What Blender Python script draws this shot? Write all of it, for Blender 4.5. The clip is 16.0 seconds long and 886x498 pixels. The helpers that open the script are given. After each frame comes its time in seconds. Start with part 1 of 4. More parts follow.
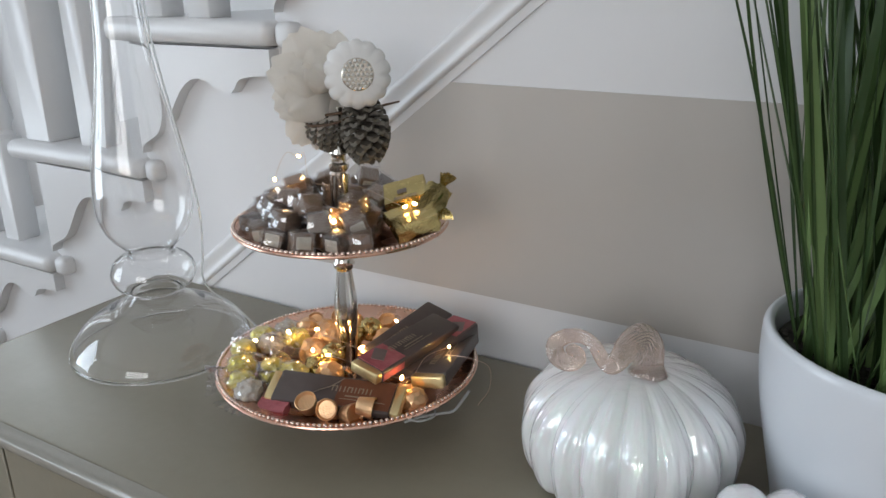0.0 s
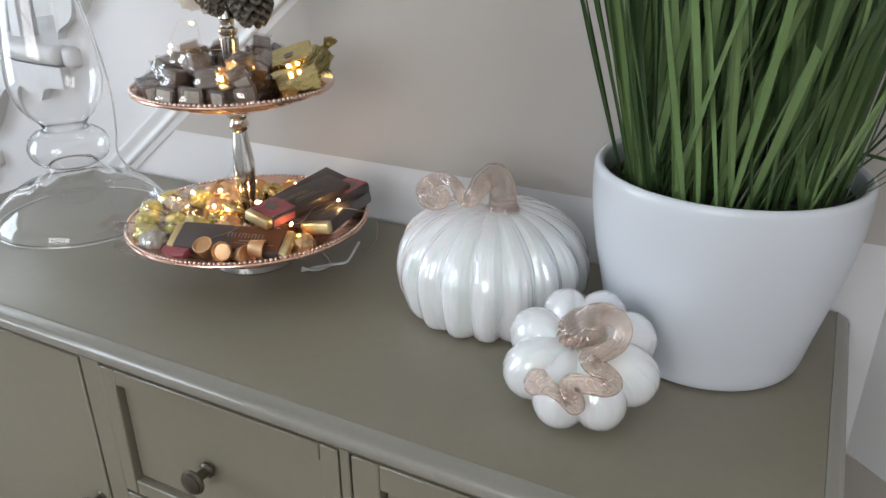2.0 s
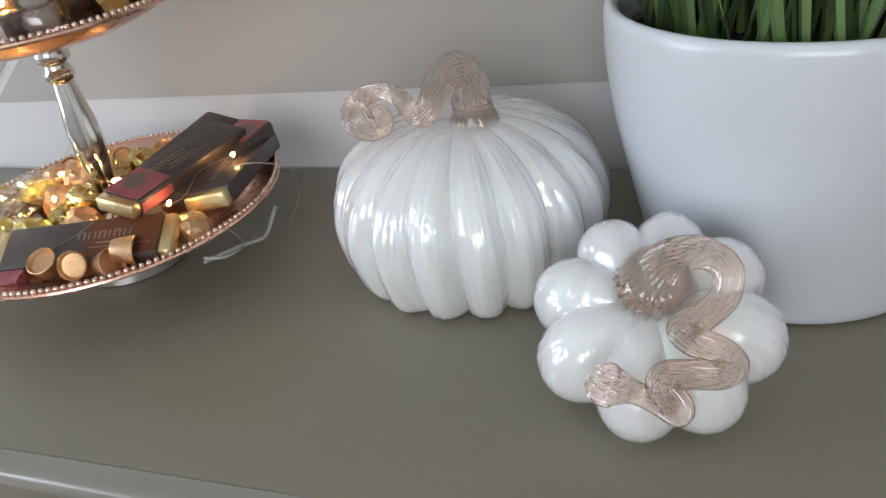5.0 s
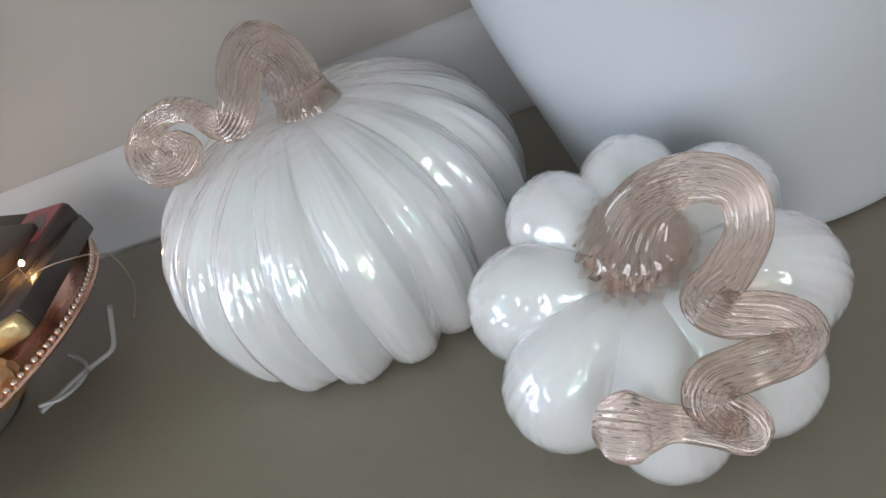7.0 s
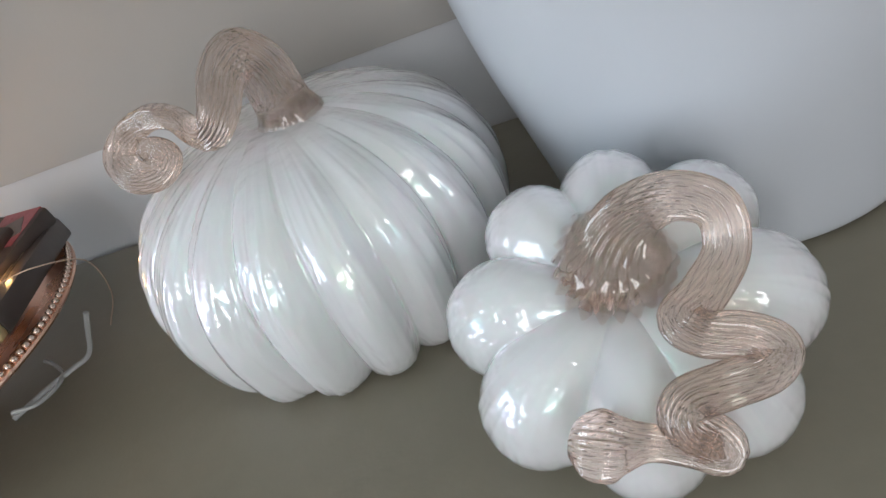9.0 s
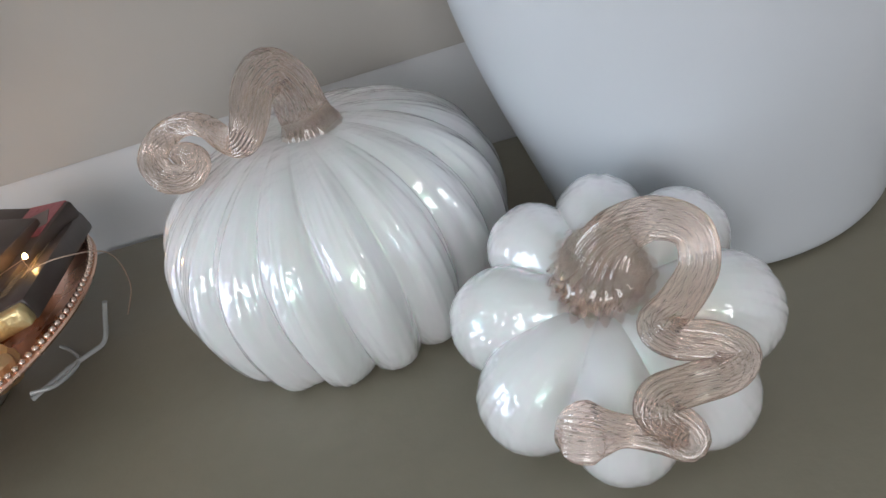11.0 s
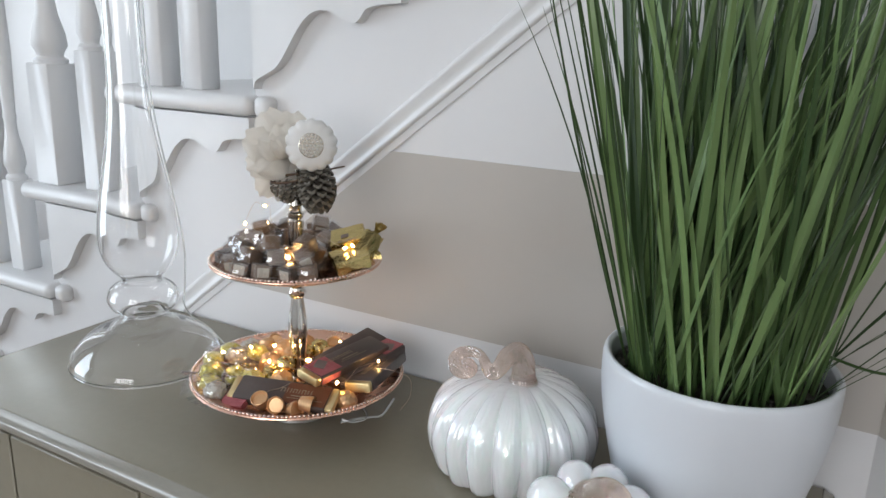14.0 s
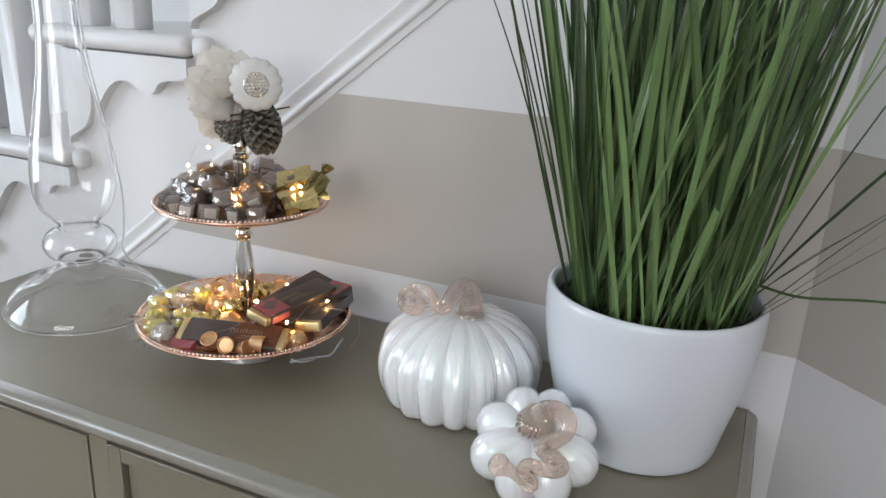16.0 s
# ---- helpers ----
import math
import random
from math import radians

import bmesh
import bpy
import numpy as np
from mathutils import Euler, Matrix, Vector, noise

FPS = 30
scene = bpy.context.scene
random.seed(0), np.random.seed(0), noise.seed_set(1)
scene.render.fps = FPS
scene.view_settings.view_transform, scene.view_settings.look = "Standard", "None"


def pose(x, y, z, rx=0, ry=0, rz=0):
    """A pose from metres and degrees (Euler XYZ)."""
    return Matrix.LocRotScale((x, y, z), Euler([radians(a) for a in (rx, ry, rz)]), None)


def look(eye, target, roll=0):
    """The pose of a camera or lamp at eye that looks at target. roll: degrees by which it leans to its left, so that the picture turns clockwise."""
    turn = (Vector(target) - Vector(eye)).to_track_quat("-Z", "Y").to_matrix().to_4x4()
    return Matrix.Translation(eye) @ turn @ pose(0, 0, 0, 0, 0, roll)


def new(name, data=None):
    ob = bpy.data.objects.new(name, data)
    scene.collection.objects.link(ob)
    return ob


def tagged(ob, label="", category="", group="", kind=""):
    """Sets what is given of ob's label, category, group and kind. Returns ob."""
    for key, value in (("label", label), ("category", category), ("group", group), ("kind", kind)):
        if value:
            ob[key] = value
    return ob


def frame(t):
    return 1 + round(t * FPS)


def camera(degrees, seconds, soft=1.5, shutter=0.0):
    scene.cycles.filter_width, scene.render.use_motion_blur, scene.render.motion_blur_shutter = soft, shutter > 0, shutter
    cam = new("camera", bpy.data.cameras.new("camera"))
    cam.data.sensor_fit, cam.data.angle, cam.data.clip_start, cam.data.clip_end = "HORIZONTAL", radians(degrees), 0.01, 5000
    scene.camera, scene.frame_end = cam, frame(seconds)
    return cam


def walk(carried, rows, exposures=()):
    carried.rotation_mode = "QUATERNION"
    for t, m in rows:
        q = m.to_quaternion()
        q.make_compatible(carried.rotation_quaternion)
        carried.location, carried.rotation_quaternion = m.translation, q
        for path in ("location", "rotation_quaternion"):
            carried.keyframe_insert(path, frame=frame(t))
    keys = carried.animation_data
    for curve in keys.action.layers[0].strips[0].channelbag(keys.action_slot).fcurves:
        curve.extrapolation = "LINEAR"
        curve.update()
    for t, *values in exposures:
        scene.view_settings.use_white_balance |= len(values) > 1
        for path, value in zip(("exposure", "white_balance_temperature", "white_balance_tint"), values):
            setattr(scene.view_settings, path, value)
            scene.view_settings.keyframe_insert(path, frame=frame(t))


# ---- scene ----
cam = camera(61.1, 16.0)
PATH = [
    (0, (0.43, -0.71, 1.208), (-0.506, 0.928, 0.543), -0.3),
    (0.5, (0.46, -0.72, 1.194), (-0.45, 0.912, 0.481), 0.2),
    (1, (0.499, -0.732, 1.177), (-0.366, 0.9, 0.412), 0.1),
    (1.5, (0.528, -0.743, 1.165), (-0.303, 0.881, 0.345), 0.0),
    (2, (0.549, -0.754, 1.165), (-0.278, 0.862, 0.327), -0.2),
    (2.5, (0.565, -0.756, 1.157), (-0.286, 0.845, 0.313), -0.7),
    (3, (0.57, -0.763, 1.156), (-0.289, 0.837, 0.318), -0.8),
    (3.2, (0.571, -0.763, 1.156), (-0.29, 0.836, 0.32), -0.6),
    (5.3, (0.428, -0.535, 1.059), (-0.135, 1.06, -0.009), -12.9),
    (5.5, (0.427, -0.513, 1.043), (-0.083, 1.084, -0.048), -15.5),
    (6, (0.426, -0.478, 1.023), (-0.055, 1.106, -0.098), -22.6),
    (6.5, (0.422, -0.464, 1.023), (-0.033, 1.141, -0.081), -26.0),
    (7, (0.419, -0.46, 1.02), (-0.048, 1.15, -0.071), -26.6),
    (7.5, (0.421, -0.459, 1.022), (-0.025, 1.158, -0.068), -26.8),
    (8, (0.423, -0.458, 1.02), (-0.003, 1.161, -0.073), -25.9),
    (8.5, (0.422, -0.457, 1.02), (-0.009, 1.162, -0.071), -25.5),
    (11, (0.421, -0.483, 1.039), (0.031, 1.151, -0.046), -21.8),
    (11.5, (0.43, -0.532, 1.069), (-0.003, 1.11, 0.012), -19.9),
    (12, (0.464, -0.62, 1.112), (-0.098, 1.025, 0.124), -13.7),
    (12.5, (0.524, -0.708, 1.159), (-0.261, 0.925, 0.312), -9.7),
    (13, (0.54, -0.78, 1.211), (-0.381, 0.845, 0.495), -5.1),
    (13.5, (0.556, -0.822, 1.243), (-0.409, 0.816, 0.621), -1.4),
    (14, (0.578, -0.838, 1.252), (-0.351, 0.851, 0.72), 1.9),
    (14.5, (0.576, -0.846, 1.251), (-0.282, 0.876, 0.704), 2.5),
    (15, (0.566, -0.86, 1.248), (-0.251, 0.86, 0.635), 3.1),
    (15.5, (0.573, -0.855, 1.236), (-0.256, 0.846, 0.587), 2.3),
    (16, (0.572, -0.865, 1.238), (-0.175, 0.877, 0.602), 3.0),
]
walk(cam, [(t, look(eye, target, roll)) for t, eye, target, roll in PATH],
     [(0.0, -0.40), (1.5, -0.20), (2.5, -0.12), (3.2, -0.12), (5.3, -0.21), (7.0, -0.31), (8.7, -0.32), (10.8, -0.32), (11.5, -0.30), (12.5, -0.20), (14.0, -0.15), (16.0, -0.13)])

# ---------------------------------------------------------------- world and light
world = bpy.data.worlds.new("sky")
scene.world = world
world.use_nodes = True
wt = world.node_tree
sky = wt.nodes.new("ShaderNodeTexSky")
sky.sky_type, sky.sun_disc = "NISHITA", False
sky.sun_elevation, sky.sun_rotation = radians(38), radians(150)
wt.nodes["Background"].inputs["Strength"].default_value = 0.1
wt.links.new(sky.outputs["Color"], wt.nodes["Background"].inputs["Color"])


def window_light(name, m, w, h, power, colour):
    lamp = bpy.data.lights.new(name, "AREA")
    lamp.shape, lamp.size, lamp.size_y, lamp.energy, lamp.color = "RECTANGLE", w, h, power, colour
    ob = new(name, lamp)
    ob.matrix_world = m
    return ob


sun = bpy.data.lights.new("sun", "SUN")
sun.energy, sun.angle, sun.color = 2.0, radians(0.6), (1.0, 0.95, 0.88)
sun_ob = new("sun", sun)
sun_ob.matrix_world = look((3.0, 6.0, 7.0), (0, 0, 0))
WEST_Y, WEST_Z = -1.55, 1.40
window_light("daylight_west", look((-2.72, WEST_Y, WEST_Z), (0, WEST_Y, WEST_Z)), 1.5, 1.9, 64, (0.77, 0.885, 1.0))
window_light("daylight_south", look((0.6, -3.32, 1.75), (0.6, 0, 1.75)), 1.7, 1.3, 47, (0.965, 0.965, 0.98))
# fill lamp added out of view to brighten the stairwell
window_light("fill_light_stairs", look((-2.72, 0.55, 1.45), (0, 0.55, 1.45)), 0.7, 1.7, 21, (0.85, 0.93, 1.0))


# ---------------------------------------------------------------- materials
def material(name, base, rough=0.5, metal=0.0, **more):
    m = bpy.data.materials.new(name)
    m.use_nodes = True
    b = m.node_tree.nodes["Principled BSDF"]
    b.inputs["Base Color"].default_value = (*base, 1)
    b.inputs["Roughness"].default_value, b.inputs["Metallic"].default_value = rough, metal
    for key, value in more.items():
        b.inputs[key.replace("_", " ")].default_value = value
    return m


def vary(m, amount=0.1, scale=6.0, fine=90.0, bump=0.0, bump_scale=200.0, rough=0.0, per_object=0.0, tint=None):
    """Two scales of colour variation, with optional relief, gloss variation and a difference from piece to piece."""
    t = m.node_tree
    b = t.nodes["Principled BSDF"]
    base = tuple(b.inputs["Base Color"].default_value)
    co = t.nodes.new("ShaderNodeTexCoord")

    def noise_at(s, detail=4.0):
        n = t.nodes.new("ShaderNodeTexNoise")
        n.inputs["Scale"].default_value, n.inputs["Detail"].default_value = s, detail
        t.links.new(co.outputs["Object"], n.inputs["Vector"])
        return n.outputs["Fac"]

    def maths(op, a, c):
        n = t.nodes.new("ShaderNodeMath")
        n.operation = op
        for i, v in enumerate((a, c)):
            if isinstance(v, (int, float)):
                n.inputs[i].default_value = v
            else:
                t.links.new(v, n.inputs[i])
        return n.outputs[0]
    f = maths("ADD", maths("MULTIPLY", noise_at(scale), 0.65), maths("MULTIPLY", noise_at(fine), 0.35))
    if per_object:
        info = t.nodes.new("ShaderNodeObjectInfo")
        f = maths("ADD", maths("MULTIPLY", f, 1 - per_object), maths("MULTIPLY", info.outputs["Random"], per_object))
    mix = t.nodes.new("ShaderNodeMix")
    mix.data_type = "RGBA"
    mix.inputs["A"].default_value = (*[max(0.0, c * (1 - amount)) for c in base[:3]], 1)
    hi = tint if tint else [min(1.0, c * (1 + amount)) for c in base[:3]]
    mix.inputs["B"].default_value = (*hi, 1)
    t.links.new(f, mix.inputs["Factor"])
    t.links.new(mix.outputs["Result"], b.inputs["Base Color"])
    if rough:
        r = b.inputs["Roughness"].default_value
        t.links.new(maths("ADD", maths("MULTIPLY", noise_at(scale * 2.3), rough * 2), r - rough), b.inputs["Roughness"])
    if bump:
        n = t.nodes.new("ShaderNodeBump")
        n.inputs["Strength"].default_value, n.inputs["Distance"].default_value = bump, 0.001
        t.links.new(noise_at(bump_scale, 3.0), n.inputs["Height"])
        t.links.new(n.outputs["Normal"], b.inputs["Normal"])
    return m


def clear(name, tint, gloss_rough, weight, milky=0.06):
    """Thin clear wrapping: mostly lets light through, with a sheen."""
    m = bpy.data.materials.new(name)
    m.use_nodes = True
    t = m.node_tree
    out = t.nodes["Material Output"]
    t.nodes.remove(t.nodes["Principled BSDF"])
    tr, gl = (t.nodes.new("ShaderNodeBsdf" + k) for k in ("Transparent", "Glossy"))
    mx = t.nodes.new("ShaderNodeMixShader")
    tr.inputs["Color"].default_value = (*tint, 1)
    gl.inputs["Roughness"].default_value = gloss_rough
    mx.inputs["Fac"].default_value = weight
    t.links.new(tr.outputs[0], mx.inputs[1])
    t.links.new(gl.outputs[0], mx.inputs[2])
    df, haze = t.nodes.new("ShaderNodeBsdfDiffuse"), t.nodes.new("ShaderNodeMixShader")
    df.inputs["Color"].default_value = (0.75, 0.75, 0.78, 1)
    haze.inputs["Fac"].default_value = milky
    t.links.new(mx.outputs[0], haze.inputs[1])
    t.links.new(df.outputs[0], haze.inputs[2])
    t.links.new(haze.outputs[0], out.inputs["Surface"])
    return m


def glow(name, colour, strength):
    m = material(name, colour, 0.4)
    b = m.node_tree.nodes["Principled BSDF"]
    b.inputs["Emission Color"].default_value = (*colour, 1)
    b.inputs["Emission Strength"].default_value = strength
    return m


WHITE = vary(material("white_wall_paint", (0.675, 0.672, 0.676), 0.55), 0.025, 2.0, 60, 0.08, 260)
BAND = vary(material("taupe_wall_paint", (0.445, 0.415, 0.38), 0.5), 0.03, 2.0, 60, 0.08, 260)
GLOSSWHITE = vary(material("white_gloss_trim", (0.69, 0.69, 0.692), 0.30), 0.02, 3.0, 80, 0.05, 120)
CEIL = vary(material("ceiling_paint", (0.82, 0.82, 0.81), 0.8), 0.02, 2.0, 50)
WOOD_FLOOR = vary(material("oak_floor", (0.20, 0.13, 0.08), 0.4), 0.25, 3.0, 60)
TAUPE = vary(material("taupe_furniture_paint", (0.233, 0.210, 0.157), 0.37), 0.17, 3.2, 90, 0.10, 350, rough=0.09)
# lip lighter than the top: the highlight along it is put into the colour
TAUPE_EDGE = vary(material("highlit_taupe_edge", (0.275, 0.260, 0.225), 0.22), 0.14, 9.0, 150, 0.1, 300, rough=0.06)
BRONZE = vary(material("aged_bronze", (0.16, 0.14, 0.11), 0.38, 0.85), 0.35, 60, 400, 0.2, 500)
COPPER = vary(material("rose_copper", (0.80, 0.52, 0.40), 0.27, 1.0), 0.10, 14, 200, 0.06, 300, rough=0.08)
BEAD = vary(material("worn_copper_bead", (0.84, 0.66, 0.57), 0.25, 1.0), 0.12, 60, 300)
SILVER = vary(material("polished_silver", (0.78, 0.75, 0.70), 0.13, 1.0), 0.08, 30, 200)
SATIN = vary(material("satin_silver", (0.70, 0.69, 0.67), 0.28, 1.0), 0.06, 30, 200)
PEARL = material("pearl_opal_glass", (0.885, 0.895, 0.875), 0.22, 0.0, IOR=1.5, Subsurface_Weight=0.8, Subsurface_Radius=(0.7, 0.8, 0.75), Subsurface_Scale=0.03, Coat_Weight=1.0, Coat_Roughness=0.003, Coat_IOR=2.2, Coat_Tint=(0.98, 0.985, 1.0, 1.0), Thin_Film_Thickness=400.0, Thin_Film_IOR=1.62)
vary(PEARL, 0.02, 25, 180)
# blown glass: shallow waves in the skin, and a lustre film of uneven thickness
t = PEARL.node_tree
co, mp, nz, bp, film_nz, film = (t.nodes.new("ShaderNode" + k) for k in ("TexCoord", "Mapping", "TexNoise", "Bump", "TexNoise", "MapRange"))
mp.inputs["Scale"].default_value = (1.0, 1.0, 0.30)
nz.inputs["Scale"].default_value, nz.inputs["Detail"].default_value = 110.0, 2.0
bp.inputs["Strength"].default_value, bp.inputs["Distance"].default_value = 0.8, 0.003
film_nz.inputs["Scale"].default_value, film_nz.inputs["Detail"].default_value = 45.0, 3.0
film.inputs["From Min"].default_value, film.inputs["From Max"].default_value = 0.3, 0.7
film.inputs["To Min"].default_value, film.inputs["To Max"].default_value = 360.0, 430.0
pb = t.nodes["Principled BSDF"]
for a, b in ((co.outputs["Object"], mp.inputs["Vector"]), (mp.outputs["Vector"], nz.inputs["Vector"]), (nz.outputs["Fac"], bp.inputs["Height"]), (bp.outputs["Normal"], pb.inputs["Coat Normal"]),
             (mp.outputs["Vector"], film_nz.inputs["Vector"]), (film_nz.outputs["Fac"], film.inputs["Value"]), (film.outputs["Result"], pb.inputs["Thin Film Thickness"])):
    t.links.new(a, b)
STEMGLASS = material("smoky_amber_glass", (0.90, 0.80, 0.70), 0.04, 0.0, IOR=1.44, Transmission_Weight=0.94, Coat_Weight=1.0, Coat_Roughness=0.03, Coat_IOR=1.7, Coat_Tint=(1.0, 0.97, 0.97, 1.0))
GLASS = material("clear_glass", (1.0, 1.0, 1.0), 0.0, 0.0, IOR=1.5, Transmission_Weight=1.0)
CERAMIC = vary(material("satin_white_ceramic", (0.655, 0.685, 0.725), 0.28, 0.0, Coat_Weight=0.35, Coat_Roughness=0.12), 0.015, 5, 60, 0.03, 120)
SOIL = vary(material("dark_pebbles", (0.045, 0.04, 0.035), 0.6), 0.6, 120, 500, 0.5, 400)
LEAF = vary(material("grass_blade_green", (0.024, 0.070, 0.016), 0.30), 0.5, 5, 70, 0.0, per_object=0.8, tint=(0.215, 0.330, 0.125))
# dark green of the thin blades, and painted shade for the inner wide ones
LEAF_DARK = vary(material("dark_green_shaded_blade", (0.020, 0.045, 0.016), 0.40), 0.4, 5, 70, per_object=0.6, tint=(0.06, 0.115, 0.035))
# browns differ by piece; the warm end also paints in glow from the bulbs
CHOC = vary(material("milk_chocolate", (0.048, 0.037, 0.032), 0.30), 0.3, 60, 300, per_object=0.65, tint=(0.30, 0.20, 0.135))
CREAM = vary(material("cream_filling", (0.60, 0.56, 0.47), 0.5), 0.1, 90, 300)
CELLO = clear("clear_cellophane", (0.97, 0.97, 0.98), 0.06, 0.17, 0.006)
GOLD = vary(material("gold_foil", (0.58, 0.46, 0.20), 0.25, 1.0), 0.18, 80, 300, 0.6, 260, rough=0.08)
AMBER = vary(material("copper_gold_foil", (0.74, 0.46, 0.25), 0.33, 0.8), 0.18, 90, 300, 0.55, 420, rough=0.08)
YELLOW = vary(material("yellow_foil", (0.84, 0.68, 0.05), 0.28, 0.45), 0.25, 60, 260, 0.8, 180, tint=(0.88, 0.82, 0.30))
CLEARFOIL = clear("clear_twist_wrap", (0.97, 0.97, 0.99), 0.08, 0.22, 0.05)
BAR = vary(material("dark_brown_wrapper", (0.078, 0.058, 0.052), 0.36), 0.3, 30, 120, 0.15, 120)
BARTEXT = material("pale_gold_print", (0.27, 0.22, 0.16), 0.4)
BARGREY = vary(material("grey_brown_print", (0.16, 0.13, 0.12), 0.35), 0.3, 60, 200)
FOIL_END = vary(material("pale_gold_foil", (0.78, 0.62, 0.33), 0.34, 0.9), 0.15, 80, 300, 0.6, 260, rough=0.06)
RED = vary(material("raspberry_print", (0.38, 0.03, 0.05), 0.35), 0.5, 110, 300, tint=(0.58, 0.19, 0.21))
RUST = vary(material("orange_brown_print", (0.14, 0.048, 0.022), 0.32), 0.3, 60, 200)
PETAL = vary(material("cream_silk", (0.93, 0.91, 0.88), 0.65), 0.06, 30, 200, 0.15, 150, tint=(0.90, 0.86, 0.80))
pt = PETAL.node_tree
silk, blend = pt.nodes.new("ShaderNodeBsdfTranslucent"), pt.nodes.new("ShaderNodeMixShader")
silk.inputs["Color"].default_value = (0.97, 0.95, 0.91, 1)
blend.inputs["Fac"].default_value = 0.55
pt.links.new(pt.nodes["Principled BSDF"].outputs[0], blend.inputs[1])
pt.links.new(silk.outputs[0], blend.inputs[2])
pt.links.new(blend.outputs[0], pt.nodes["Material Output"].inputs["Surface"])
CONE = vary(material("pine_cone_scale", (0.055, 0.047, 0.038), 0.6), 0.5, 120, 500, 0.4, 300, per_object=0.4, tint=(0.19, 0.17, 0.135))
CORE = material("pine_cone_core", (0.04, 0.03, 0.022), 0.8)
TWIG = vary(material("brown_twig", (0.10, 0.06, 0.035), 0.6), 0.3, 80, 300)
MATTEWHITE = vary(material("matte_white_resin", (0.72, 0.71, 0.69), 0.45), 0.03, 60, 200, 0.08, 150)
CRYSTAL = material("rhinestone", (0.85, 0.83, 0.78), 0.06, 0.55, IOR=2.2)
BROOCH = vary(material("brooch_metal", (0.55, 0.50, 0.42), 0.25, 1.0), 0.2, 200, 600)
LED = glow("warm_led", (1.0, 0.58, 0.20), 120.0)
WIRE = material("copper_wire", (0.62, 0.48, 0.38), 0.3, 0.9)
CORD = material("clear_cord", (0.85, 0.87, 0.86), 0.12, 0.0, IOR=1.45, Transmission_Weight=0.6)
FRAMEWHITE = vary(material("white_window_frame", (0.8, 0.8, 0.8), 0.35), 0.02, 4, 80)


# ---------------------------------------------------------------- helpers for building
def mesh_of(name, bm, mat, smooth=True, angle=40.0):
    bmesh.ops.recalc_face_normals(bm, faces=bm.faces)
    me = bpy.data.meshes.new(name)
    bm.to_mesh(me)
    bm.free()
    me.materials.append(mat)
    if smooth:
        me.shade_smooth()
        me.set_sharp_from_angle(angle=radians(angle))
    return me


def part(name, bm, mat, parent=None, label="", smooth=True, angle=40.0):
    ob = new(name, bm if isinstance(bm, bpy.types.Mesh) else mesh_of(name, bm, mat, smooth, angle))
    if parent is not None:
        ob.parent = parent
    return tagged(ob, label) if label else ob


FRAME = Matrix()


def thing(name, label, category, m=None, group="", kind=""):
    """An empty at the base of a thing, set out in the present FRAME."""
    ob = new(name)
    ob.empty_display_size = 0.02
    if m is not None:
        ob.matrix_world = FRAME @ m
    return tagged(ob, label, category, group, kind)


def box(bm, x0, x1, y0, y1, z0, z1, bevel=0.0, seg=2, m=None):
    r = bmesh.ops.create_cube(bm, size=1.0)
    vs = r["verts"]
    for v in vs:
        v.co = Vector(((x0 + x1) / 2 + v.co.x * (x1 - x0), (y0 + y1) / 2 + v.co.y * (y1 - y0), (z0 + z1) / 2 + v.co.z * (z1 - z0)))
    if bevel:
        es = list({e for v in vs for e in v.link_edges})
        r = bmesh.ops.bevel(bm, geom=es, offset=bevel, segments=seg, affect="EDGES", profile=0.5)
        vs = list({v for f in r["faces"] for v in f.verts} | {v for v in vs if v.is_valid})
    if m is not None:
        bmesh.ops.transform(bm, matrix=m, verts=[v for v in vs if v.is_valid])
    return bm


def boxed(*a, **k):
    return box(bmesh.new(), *a, **k)


def lathe(profile, seg=64, bm=None, shape=None):
    """Turn a list of (radius, height) round z. shape(angle, radius, height) may move each point."""
    bm = bm or bmesh.new()
    rings = []
    for r, z in profile:
        if r < 1e-6:
            rings.append([bm.verts.new((0, 0, z))])
            continue
        ring = []
        for i in range(seg):
            a = 2 * math.pi * i / seg
            rr, zz = shape(a, r, z) if shape else (r, z)
            ring.append(bm.verts.new((rr * math.cos(a), rr * math.sin(a), zz)))
        rings.append(ring)
    for A, B in zip(rings, rings[1:]):
        for i in range(seg):
            j = (i + 1) % seg
            if len(A) == 1 and len(B) == 1:
                continue
            if len(A) == 1:
                bm.faces.new((A[0], B[i], B[j]))
            elif len(B) == 1:
                bm.faces.new((A[i], A[j], B[0]))
            else:
                bm.faces.new((A[i], A[j], B[j], B[i]))
    return bm


def spline(pts, n):
    """Catmull-Rom through rows of numbers, n steps a stretch."""
    P = [np.array(p, float) for p in pts]
    P = [2 * P[0] - P[1]] + P + [2 * P[-1] - P[-2]]
    out = []
    for a, b, c, d in zip(P, P[1:], P[2:], P[3:]):
        for i in range(n):
            t = i / n
            out.append(0.5 * (2 * b + (c - a) * t + (2 * a - 5 * b + 4 * c - d) * t * t + (3 * b - a - 3 * c + d) * t ** 3))
    return out + [P[-2]]


